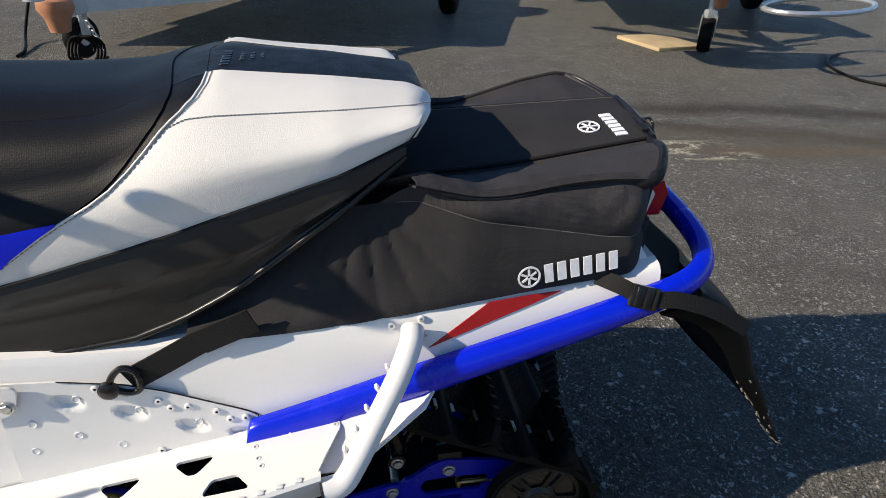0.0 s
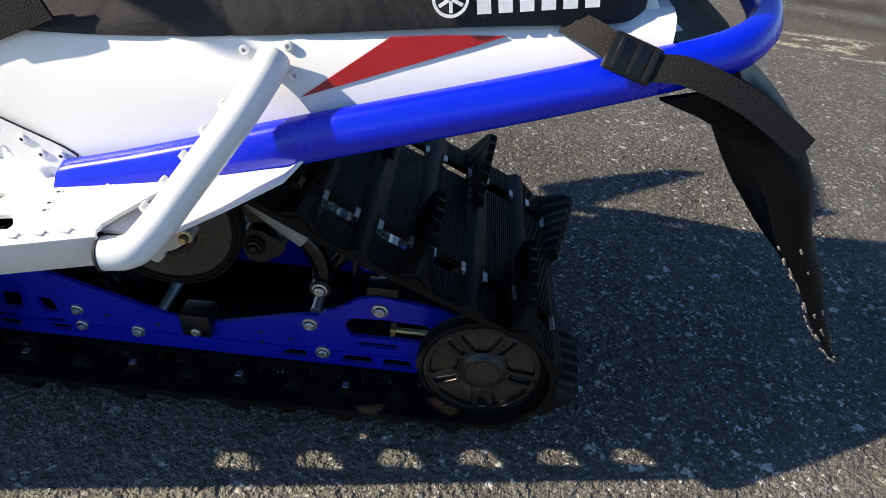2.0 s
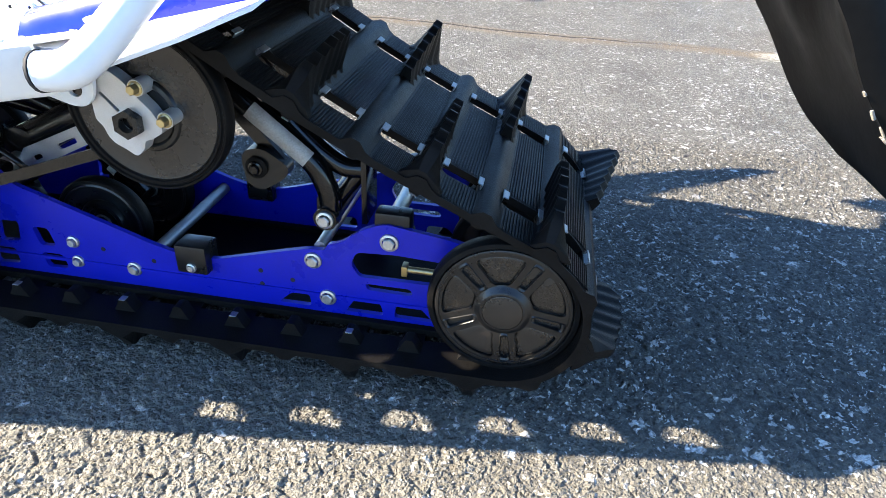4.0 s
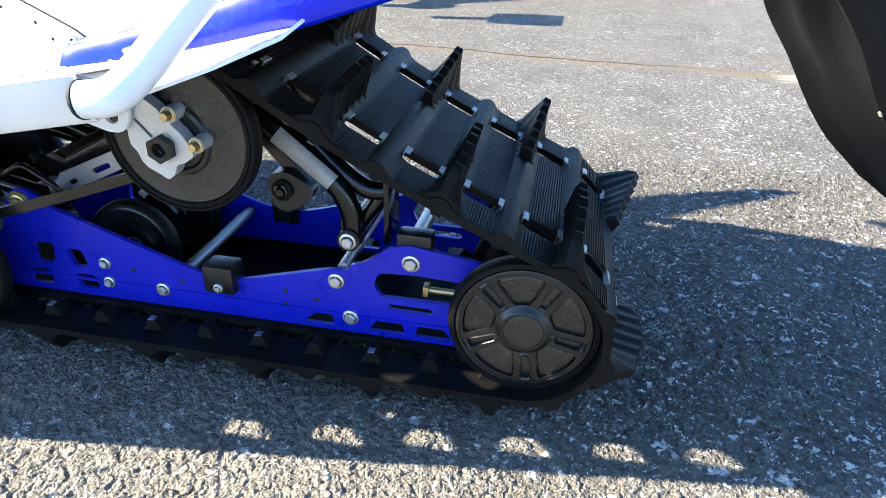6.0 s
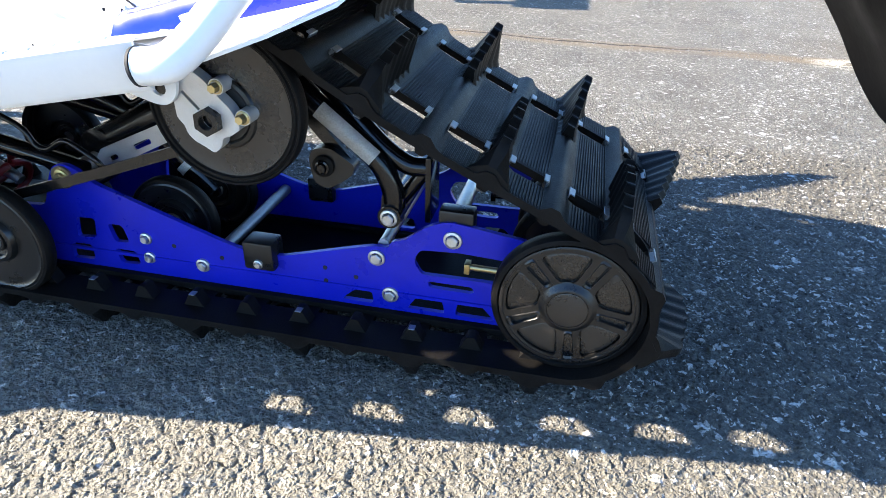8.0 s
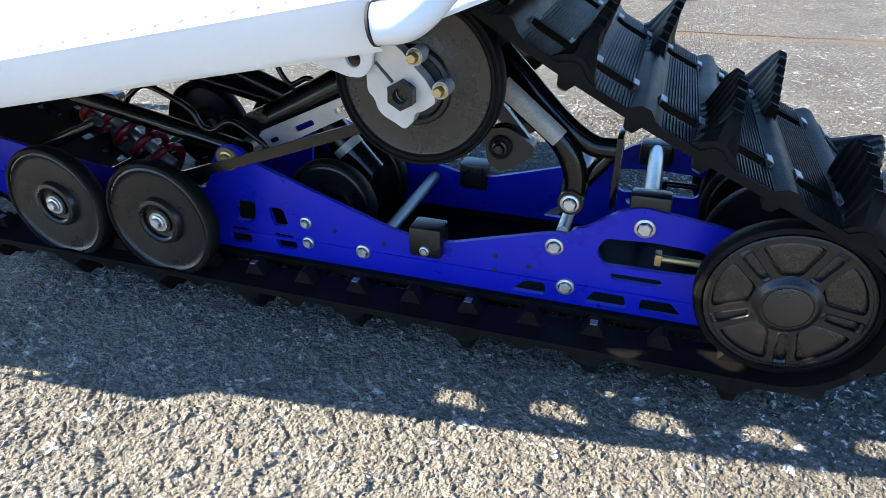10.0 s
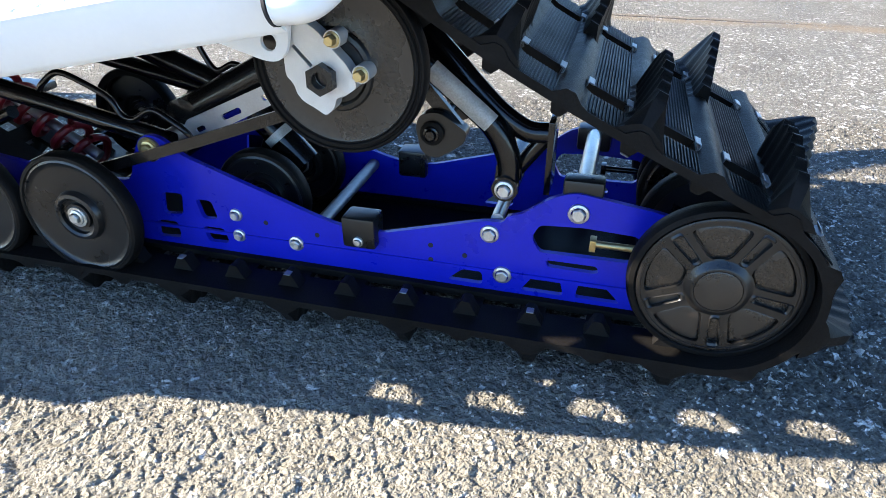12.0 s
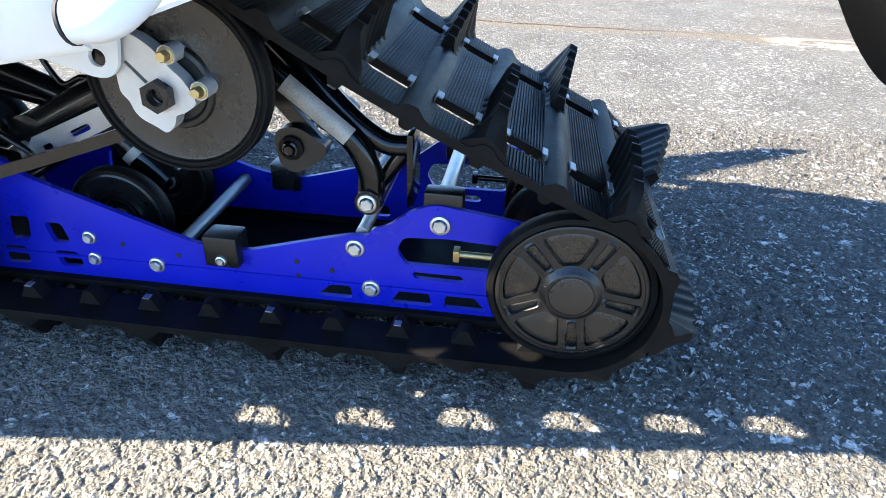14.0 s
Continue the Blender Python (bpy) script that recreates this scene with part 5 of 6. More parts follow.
    rim = [seat_point(end(v) - 0.008, min(v, inner(-0.21) if v > 3 else v), 1) + Vector((0, -0.004, -0.004)) for v in [0.2 * i for i in range(21)]]
    rows = [[p, Vector((p.x - 0.010, p.y * 0.94, p.z - 0.004)), Vector((p.x - 0.03, 0, 0.80))] for p in rim]
    part("rear_face", grid_mesh(rows), "vinyl_black", t)
    # embossed marks that cannot be read: plain bars
    for x, n, w, d in ((-0.436, 6, 0.0085, 0.0105), (-0.418, 5, 0.0055, 0.0055), (-0.406, 4, 0.0055, 0.0050), (-0.395, 3, 0.0055, 0.0045)):
        for i in range(n):
            y = -0.036 - (w + 0.0022) * (n - 1 - i)
            part("embossed_bar", box(d, w, 0.0010, (x, y, seat_point(x, 4 + y / 0.112, -1).z - 0.0012), 0.0004, seg=1), "plastic", t)


build_seat()


# -- rear lamp on the tunnel end --
def build_lamp():
    l = new("rear_lamp")
    l.parent = sled
    tagged(l, "red rear lamp between white side plates")
    rows = []
    for i in range(9):
        u = -1 + i / 4
        x = 0.150 - 0.020 * u * u
        rows.append([(x - 0.03, u * 0.135, 0.722), (x - 0.004, u * 0.137, 0.718), (x + 0.004, u * 0.139, 0.700), (x - 0.002, u * 0.137, 0.668), (x - 0.03, u * 0.13, 0.664)])
    for k in (0, -1):
        mid = (rows[k][0][0] - 0.004, rows[k][0][1] * 1.01, 0.700)
        cap = [tuple(0.06 * a + 0.94 * b for a, b in zip(q, mid)) for q in rows[k]]
        rows.insert(0 if k == 0 else len(rows), cap)
    part("lens", solid(grid_mesh(rows), 0.004), "redlens", l, "red lamp lens")
    for s in (-1, 1):
        part("side_plate", plate(rounded([(0.080, 0.712), (0.098, 0.720), (0.112, 0.703), (0.104, 0.672), (0.085, 0.666)], 0.003, 3), (), 0.004, lambda u, v, w: (u, s * 0.142 + w, v)), "white", l)
        part("corner_plate", plate(rounded([(0.058, 0.640), (0.076, 0.654), (0.090, 0.632), (0.114, 0.618), (0.060, 0.608)], 0.004, 3), (), 0.004, lambda u, v, w: (u, s * 0.194 + w, v)), "white", l)
    part("rear_wall", box(0.012, 0.36, 0.11, (0.085, 0, 0.63), 0.003), "dark", l)
    # tray in near-black flap rubber, its colour carrying the shade inside the bumper
    rows = [[(0.090, y, 0.612), (0.135, y * 0.99, 0.606), (0.178 - 0.9 * max(0, abs(y) - 0.13) ** 1.2, y * 0.97, 0.606)] for y in [-0.20 + 0.02 * i for i in range(21)]]
    part("rear_tray", solid(grid_mesh(rows), 0.004), "flap", l, "tray inside the bumper, blackened for the shade there")
    part("lamp_box", box(0.09, 0.25, 0.06, (0.085, 0, 0.700), 0.006), "plastic", l)


build_lamp()


# -- front of the machine, out of the picture but for its shadow --
def build_nose():
    n = new("front_body")
    n.parent = sled
    tagged(n, "white and blue front bodywork, windscreen and handlebar")
    rows = []
    for x, w, z0, z1 in ((-2.45, 0.22, 0.30, 0.48), (-2.2, 0.36, 0.26, 0.66), (-1.8, 0.42, 0.26, 0.84), (-1.45, 0.40, 0.28, 0.93), (-1.18, 0.27, 0.34, 0.90), (-1.10, 0.20, 0.40, 0.80)):
        rows.append([(x, w * math.cos(a) * (1 if math.sin(a) < 0 else 0.92), 0.5 * (z0 + z1) + 0.5 * (z1 - z0) * math.sin(a)) for a in [2 * math.pi * i / 20 for i in range(20)]])
    b = grid_mesh(rows, True)
    part("hood", b, "white", n)
    rows = [[(-1.42 + 0.10 * f + 0.12 * abs(u) ** 2, u * ((0.30 - 0.10 * f) if u < 0 else (0.15 - 0.12 * f)), 0.90 + 0.22 * f) for u in [-1 + 0.25 * i for i in range(9)]] for f in (0, 0.5, 1)]
    part("windscreen", solid(grid_mesh(rows), 0.004), "plastic", n)
    part("steering_post", rod((-1.25, 0, 0.8), (-1.10, 0, 1.05), 0.02), "blacksteel", n)
    part("handlebar", tube([(-1.060, -0.376, 1.06), (-1.10, -0.36, 1.06), (-1.22, -0.25, 1.055), (-1.25, -0.05, 1.05), (-1.14, 0, 1.05), (-1.05, 0.06, 1.05), (-0.985, 0.14, 1.055)], 0.012, 12, 6), "blacksteel", n)
    for s in (-1, 1):
        if s < 0:
            part("grip", rod((-1.020, -0.326, 1.06), (-1.066, -0.384, 1.06), 0.017), "rubber", n)
        else:
            part("grip", lathe([(0, -0.09), (0.010, -0.085), (0.020, -0.05), (0.034, -0.02), (0.034, 0.02), (0.020, 0.05), (0.010, 0.085), (0, 0.09)], 16, "X", (-0.964, 0.216, 1.06)), "rubber", n)
        if s > 0:
            part("hand_guard", solid(grid_mesh([[(-1.330, 0.250, 0.90), (-1.234, 0.3015, 0.90), (-1.124, 0.3505, 0.90), (-0.982, 0.4045, 0.90), (-0.884, 0.4115, 0.90)], [(-1.440, 0.105, 1.00), (-1.333, 0.184, 1.00), (-1.235, 0.251, 1.00), (-1.116, 0.330, 1.00), (-1.045, 0.376, 1.00)]]), 0.004), "plastic", n)
        if s > 0:
            part("lever", tube([(-0.985, 0.14, 1.055), (-0.944, 0.22, 1.07), (-0.954, 0.281, 1.09), (-0.981, 0.342, 1.12), (-1.017, 0.395, 1.14), (-1.0645, 0.417, 1.15), (-1.090, 0.407, 1.15)], 0.016, 10, 5), "blacksteel", n)
        if s < 0:
            part("side_fairing", solid(grid_mesh([[(-1.30, -0.40, 0.40), (-1.30, -0.40, 0.72)], [(-1.14, -0.385, 0.42), (-1.12, -0.38, 0.70)], [(-1.06, -0.375, 0.45), (-1.05, -0.37, 0.665)]]), 0.006), "white", n)
        part("footwell_wall", solid(grid_mesh([[(-1.15, s * 0.30, 0.60), (-1.15, s * 0.46, 0.30)], [(-1.30, s * 0.40, 0.62), (-1.30, s * 0.47, 0.28)]]), 0.004), "white", n)
        part("ski", box(1.0, 0.13, 0.02, (-2.0, s * 0.5, 0.03), 0.006), "plastic", n)
        part("spindle", rod((-2.0, s * 0.5, 0.04), (-1.95, s * 0.44, 0.45), 0.02), "blacksteel", n)


build_nose()

# ---- cargo bag strapped on the tunnel ----
bag = thing("cargo_bag", "black nylon cargo bag with white emblems strapped behind the seat", "bag")


def build_bag():
    # lower box: rows along x; each row goes from foot to seam on both sides
    xs = [-0.50, -0.44, -0.38, -0.30, -0.22, -0.14, -0.06, 0.02, 0.07, 0.088]
    foot = [0.570, 0.566, 0.569, 0.576, 0.586, 0.598, 0.610, 0.620, 0.627, 0.634]
    seam = [0.585, 0.620, 0.656, 0.716, 0.7255, 0.7045, 0.691, 0.677, 0.674, 0.676]

    def at(c, x):
        return float(np.interp(x, xs, c))

    z_knot = lambda x: float(np.interp(x, [-0.28, -0.216, -0.165, -0.117, -0.059, -0.003, 0.056, 0.105], [0.764, 0.757, 0.738, 0.736, 0.750, 0.756, 0.756, 0.750])) - 0.006
    z_foot = lambda x: sum(z_knot(x + d) for d in (-0.04, -0.025, -0.012, 0, 0.012, 0.025, 0.04)) / 7
    def side_y(x, g):
        """Half width of the bag's side from foot (g 0) to seam (g 1); its front leans in under the seat."""
        q = min(1.0, max(0.0, (-0.13 - x) / 0.13))
        lean = q * q * (3 - 2 * q)
        y = 0.2190 + float(np.interp(g, [0, 0.06, 0.14, 0.35, 0.7, 1], [-0.0006, 0.0004, 0.0006, 0.0000, -0.0040, -0.0125]))
        y -= lean * float(np.interp(g, [0, 0.1, 0.35, 1], [0.0, 0.002, 0.014, 0.030]))
        return y - 0.034 * (max(0.0, x - 0.046) / 0.038) ** 2

    def crease(x, z):
        """Soft folds that fan out from the front end of the seam."""
        dx, dz = x + 0.285, 0.745 - z
        d, a = math.hypot(dx, dz), math.atan2(dz, dx)
        reach = max(0.0, min(1.0, (d - 0.03) / 0.04)) * max(0.0, min(1.0, (0.21 - d) / 0.10)) * max(0.0, min(1.0, (a - 0.25) / 0.2))
        return 0.0050 * reach * (abs(math.sin(10.0 * a + 0.6 + 3.0 * d)) ** 0.45 - 1.0)

    n = 130
    col = [-0.50 + 0.584 * i / n for i in range(n + 1)]
    for s in (-1, 1):
        rows = []
        for x in col:
            f, m = at(foot, x), at(seam, x)
            row = []
            for j in range(25):
                g = j / 24
                z = f + g * (m - f)
                hem = 0.0014 * min(1.0, g * 4) * (1 - g) * math.sin(39 * x + 5 * g + 1.3)
                row.append((x, s * (side_y(x, g) + crease(x, z) * min(1.0, 4 * (1 - g)) + hem), z))
            rows.append(row)
        part("side_panel", solid(grid_mesh(rows), 0.003), "nylon", bag, "smooth black nylon side")
        rows = []
        for i in range(91):
            x = -0.262 + 0.346 * i / 90
            m = at(seam, x) - 0.001
            l = min(z_foot(x) + 0.006, float(np.interp(x, SX, S_BASE)) + 0.004) if x < -0.2 else z_foot(x) + 0.006
            l = max(m + 0.002 + (l - m) * min(1.0, max(0.05, (x + 0.262) / 0.07)), m + 0.002)
            w = side_y(x, 1.0)
            full = min(1.0, max(0.0, (x + 0.20) / 0.05))
            row = []
            for j in range(9):
                g = j / 8
                u = x - 0.9 * (l - m) * g
                puff = float(np.interp(g, [0, 0.15, 0.45, 0.7, 0.85, 1], [0.0, 0.0035, 0.0035, -0.003, -0.013, -0.026])) * full
                fold = 0.0065 * abs(math.sin(52 * u + 0.4)) ** 0.7 * max(0.0, min(1.0, (x - 0.0) / 0.03)) + 0.0012 * math.sin(47 * u + 2)
                row.append((x, s * (w + 0.0004 + puff + fold * full * math.sin(math.pi * g)), m + g * (l - m)))
            rows.append(row)
        part("mesh_panel", solid(grid_mesh(rows), 0.003), "mesh", bag, "black ribbed mesh gusset")
        # stitched seam
        line = [Vector((x, s * (side_y(x, 1.0) + 0.0010), at(seam, x) - 0.0018)) for x in np.linspace(-0.245, 0.078, 96)]
        b = bmesh.new()
        for p, q in zip(line[:-1], line[1:]):
            b = join(b, sweep([p, p.lerp(q, 0.62)], [(-0.0004, -0.0004), (0.0004, -0.0004), (0.0004, 0.0004), (-0.0004, 0.0004)], up=(0, s, 0)))
        part("stitches", b, "greythread", bag)
    # lid: puffed sides, stitched flat top
    z_near = lambda x: float(np.interp(x, [-0.28, -0.15, -0.077, 0.013, 0.113, 0.14], [0.718, 0.725, 0.733, 0.748, 0.764, 0.767]))
    z_far = lambda x: 0.766 + 0.056 * (x + 0.062)
    z_ridge = lambda x: float(np.interp(x, [-0.28, -0.115, -0.086, -0.001, 0.057, 0.106, 0.13], [0.738, 0.747, 0.756, 0.783, 0.795, 0.790, 0.780]))
    rear_edge = lambda y: float(np.interp(y, [-0.205, -0.190, -0.170, -0.140, -0.100, 0.0, 0.058, 0.12, 0.150, 0.175, 0.195], [0.070, 0.088, 0.100, 0.108, 0.114, 0.124, 0.126, 0.100, 0.080, 0.056, 0.030]))

    def lid_points(k):
        out = []
        for j in range(18):
            y = LY[j]
            x0 = -0.28 + 0.055 * min(1.0, max(0.0, (-y - 0.14) / 0.05))
            x = x0 + (rear_edge(y) - x0) * k
            zb, zn, zf, zr = z_foot(x), z_near(x), z_far(x), z_ridge(x)
            amp = 0.75 * min(1.0, max(0.25, (-0.04 - x) * 12))
            w1 = 1.35 * amp * (0.0026 * math.sin(64 * x + 1) + 0.0024 * math.sin(121 * x + 2) * math.sin(23 * x))
            w2 = 1.35 * amp * (0.0022 * math.sin(83 * x + 4) + 0.0018 * math.sin(37 * x))
            zs = [zb - 0.008, zb - 0.004, zb + 0.002, zb + 0.009 + 0.5 * w2, 0.55 * max(zn, zb) + 0.45 * zb + 0.012 + w1, 0.8 * zn + 0.2 * max(zb, zn) + 0.013 + w2, zn + 0.008 + 0.6 * w1, zn, zn + 0.003,
                  zf + 0.003, zf, zf + 0.45 * (zr - zf) + w1, zr - 0.004 + w2, zr, zr - 0.008, 0.745 + 0.4 * (zr - 0.745), 0.742, 0.735]
            out.append(Vector((x, y, zs[j])))
        return out

    LY = [-0.184, -0.198, -0.203, -0.199, -0.184, -0.160, -0.132, -0.108, -0.102, 0.058, 0.064, 0.095, 0.125, 0.150, 0.170, 0.188, 0.195, 0.184]
    rows = [lid_points(i / 44) for i in range(45)]
    lip = [rows[-1][2] + Vector((-0.034, 0.016, -0.012))] + [rows[-1][j] + Vector((-0.003, 0, -0.007)) for j in range(3, 16)] + [rows[-1][16] + Vector((-0.034, -0.016, -0.012))]
    part("lid_lip", sweep(catmull(lip, 3), round_shape(0.0065, 10, 0.0105)), "satin", bag, "padded rear edge of the lid")
    part("lid", solid(grid_mesh(rows), 0.003), "mesh", bag, "black coated nylon lid with creased sides")

    def top_at(x, y):
        f = (y + 0.102) / 0.160
        return z_near(x) * (1 - f) + z_far(x) * f + 0.0045 + 0.002 * math.sin(math.pi * f)

    ys = [-0.102 + 0.016 * i for i in range(11)]
    rows = [[(-0.28 + (rear_edge(y) - 0.001 + 0.28) * i / 40, y, top_at(-0.28 + (rear_edge(y) + 0.28) * i / 40, y)) for y in ys] for i in range(41)]
    part("lid_top", solid(grid_mesh(rows), 0.003), "nylon", bag, "flat black top panel")
    line = [Vector((x, 0.053, top_at(x, 0.053) + 0.0008)) for x in np.linspace(-0.26, rear_edge(0.053) - 0.004, 110)]
    b = bmesh.new()
    for p, q in zip(line[:-1], line[1:]):
        b = join(b, sweep([p, p.lerp(q, 0.55)], [(-0.0005, -0.0006), (0.0005, -0.0006), (0.0005, 0.0005), (-0.0005, 0.0005)]))
    part("stitches", b, "greythread", bag)
    for y, r in ((-0.099, 0.0030), (0.056, 0.0015)):
        part("top_piping", sweep([Vector((x, y * 1.03, top_at(x, y) - 0.0005)) for x in np.linspace(-0.28, rear_edge(y) - 0.002, 40)], round_shape(r, 8)), "webbing", bag)
    part("far_piping", sweep([Vector((x, 0.150, z_ridge(x) + 0.001)) for x in np.linspace(-0.28, 0.078, 40)], round_shape(0.0030, 8)), "nylon", bag)
    roll = [Vector((x, -0.1985, z_foot(x) - 0.0035)) for x in np.linspace(-0.212, -0.050, 24)]
    part("lid_binding", sweep(roll, round_shape(0.0050, 10), scale=lambda f: (0.35 + 0.65 * math.sin(math.pi * f),) * 2), "satin", bag, "rolled satin binding under the lid")
    # rear wall
    rows = []
    for j in range(25):
        u = -1 + j / 12
        y = 0.182 * u
        x = 0.083 + 0.014 * (1 - u ** 4)
        rows.append([(x - 0.012, y, 0.628), (x, y, 0.650), (x + 0.002 * math.sin(9 * u), y, 0.700), (x + 0.003, y * 0.99, 0.735), (x + 0.002, y * 0.97, 0.750)])
    part("rear_panel", solid(grid_mesh(rows), 0.003), "nylon", bag, "black rear panel")
    edge_line = [Vector((rear_edge(y) + 0.003, y, (top_at(rear_edge(y), y) if y < 0.058 else z_far(0.13) + (z_ridge(0.078) - z_far(0.13)) * (y - 0.058) / 0.092))) for y in np.linspace(-0.10, 0.150, 30)]
    part("rear_zip", sweep(edge_line, round_shape(0.0036, 8)), "plastic", bag)
    part("zip_pull", join(tube([(0.126, -0.048, 0.776), (0.133, -0.050, 0.779), (0.137, -0.056, 0.774), (0.135, -0.064, 0.768)], 0.0020, 8, 5), box(0.006, 0.008, 0.005, (0.126, -0.045, 0.776), 0.0015)), "plastic", bag)
    part("zip_tail", sweep(catmull([(0.124, -0.052, 0.777), (0.132, -0.070, 0.766), (0.131, -0.094, 0.748), (0.126, -0.106, 0.733), (0.122, -0.110, 0.722)], 5), [(-0.0055, -0.0010), (0.0055, -0.0010), (0.0055, 0.0010), (-0.0055, 0.0010)], up=(1, -0.5, 0.3)), "webbing", bag, "loose black zip tail")
    part("zip_end", box(0.012, 0.026, 0.004, (0.112, -0.074, top_at(0.112, -0.074) + 0.002), 0.0015), "webbing", bag)
    # emblem and lettering as plain white shapes
    def emblem(o, u, v, r, name):
        o, u, v = Vector(o), Vector(u), Vector(v)
        w = u.cross(v).normalized()
        ring = []
        for i in range(36):
            a = 2 * math.pi * i / 36
            d = u * math.cos(a) + v * math.sin(a)
            ring.append([o + d * r * 0.84, o + d * r * 0.84 + w * 0.0014, o + d * r + w * 0.0014, o + d * r])
        part(name, grid_mesh(ring + [ring[0]], True), "thread", bag, "white round emblem", 0)
        for i in range(6):
            a = math.pi * i / 3 + math.pi / 6
            d = u * math.cos(a) + v * math.sin(a)
            part(name + "_spoke", sweep([o + w * 0.0007 + d * r * 0.12, o + w * 0.0007 + d * r * 0.74], [(-r * 0.09, -0.0007), (r * 0.09, -0.0007), (r * 0.09, 0.0007), (-r * 0.09, 0.0007)], up=w), "thread", bag, "", 0)

    def bars(o, u, v, width, height, name, lie=None):
        o, u, v = Vector(o), Vector(u), Vector(v)
        w = u.cross(v).normalized()
        n = 6
        for i in range(n):
            a = o + u * (width * (i + 0.17) / n)
            b = o + u * (width * (i + 0.83) / n)
            m = a.lerp(b, 0.5) + v * height * 0.5
            if lie:
                m.z = lie(m.x, m.y) + 0.0012
            part(name, sweep([m - u * width * 0.33 / n, m + u * width * 0.33 / n], [(-height / 2, -0.0008), (height / 2, -0.0008), (height / 2, 0.0008), (-height / 2, 0.0008)], up=w), "thread", bag, "white embroidered bar" if i == 0 else "", 0)

    side_u = Vector((0.108, 0.0, 0.018)).normalized()
    side_v = Vector((-0.012, 0.006, 0.1)).normalized()
    emblem((-0.083, -0.2228, 0.6315), side_u, side_v, 0.0148, "emblem")
    bars((-0.064, -0.2230, 0.621), side_u, side_v, 0.102, 0.0255, "emblem_bar")
    emblem((0.044, -0.048, top_at(0.044, -0.048) + 0.0010), (0, 1, 0.18), (-1, 0, -0.12), 0.0160, "emblem")
    bars((0.088, -0.086, top_at(0.070, -0.086) + 0.0014), (0, 1, 0.20), (-1, 0, -0.12), 0.073, 0.017, "emblem_bar", top_at)
    # straps
    flat = [(-0.0108, -0.0011), (0.0108, -0.0011), (0.0108, 0.0011), (-0.0108, 0.0011)]
    for s in (-1, 1):
        part("front_strap", sweep(catmull([(-0.432, s * 0.2215, 0.590), (-0.478, s * 0.2195, 0.570), (-0.53, s * 0.2185, 0.540), (-0.572, s * 0.2200, 0.518)], 6), [(-0.016, -0.0014), (0.016, -0.0014), (0.016, 0.0014), (-0.016, 0.0014)], up=(0, s, 0)), "webbing", bag, "wide black front strap")
        part("strap_fold", sweep([(-0.420, s * 0.2240, 0.596), (-0.438, s * 0.2240, 0.588), (-0.458, s * 0.2228, 0.579), (-0.484, s * 0.2212, 0.567)], [(-0.0165, -0.0016), (0.0165, -0.0016), (0.0165, 0.0016), (-0.0165, 0.0016)], up=(0, s, 0)), "webbing", bag)
        part("d_ring", sweep(catmull([(-0.562, s * 0.2245, 0.534), (-0.578, s * 0.2255, 0.540), (-0.592, s * 0.2265, 0.520), (-0.578, s * 0.2265, 0.506), (-0.560, s * 0.2255, 0.508)], 5, True), round_shape(0.0042, 8), up=(0, s, 0), closed=True), "plastic", bag, "black plastic ring")
        part("ring_screw", lathe([(0.012, 0.002), (0.012, -0.004), (0.008, -0.007), (0, -0.007)], 18, at=(-0.594, s * 0.2275, 0.512)), "plastic", bag)
        part("rear_strap", sweep(catmull([(0.012, s * 0.2150, 0.622), (0.036, s * 0.2350, 0.618), (0.068, s * 0.2540, 0.606), (0.105, s * 0.259, 0.606), (0.15, s * 0.262, 0.592), (0.185, s * 0.263, 0.574), (0.218, s * 0.262, 0.553)], 6), flat, up=(0.1, s * 0.9, 0.35)), "webbing", bag, "black webbing tail strap")
        b = box(0.042, 0.008, 0.030, (0, 0, 0), 0.003)
        b = join(b, *(box(0.004, 0.010, 0.026, (x, -0.002, 0), 0.0015) for x in (-0.014, 0.0, 0.014)))
        bu = part("buckle", b, "plastic", bag, "black ladder-lock buckle")
        bu.matrix_basis = pose(0.062, s * 0.2540, 0.610, -18 if s < 0 else 18, 17, 0 if s < 0 else 180)


build_bag()


# ---- trailers in the background ----
def jack(name, x, y, label, lift=0.0, r=0.165, turn=50, half=0.034):
    """A trailer jack: a post on a fork over one wheel."""
    j = thing(name, label, "trailer jack")
    part("post", rod((x, y, lift + 2 * r), (x + 0.03, y + 0.08, lift + 2 * r + 0.55), 0.026), "galv", j)
    part("bracket", box(0.09, 0.07, 0.07, (x, y, lift + 2 * r + 0.02), 0.010), "galv", j)
    for s in (-1, 1):
        a = part("fork_plate", box(0.07, 0.006, r + 0.03, (0, s * (half + 0.008), 0.5 * r), 0.002), "galv", j)
        a.matrix_basis = pose(x, y, lift + r, 0, 0, turn)
    w = part("wheel", lathe([(0.05, -half), (r - 0.012, -half + 0.002), (r, -0.5 * half), (r, 0.5 * half), (r - 0.012, half - 0.002), (0.05, half)], 36), "rubber", j, "black jack wheel")
    w.matrix_basis = pose(x, y, lift + r, 0, 0, turn)
    h = part("hub", lathe([(0, -0.03), (0.052, -0.028), (0.052, 0.028), (0, 0.03)], 20), "galv", j)
    h.matrix_basis = pose(x, y, lift + r, 0, 0, turn)
    return j


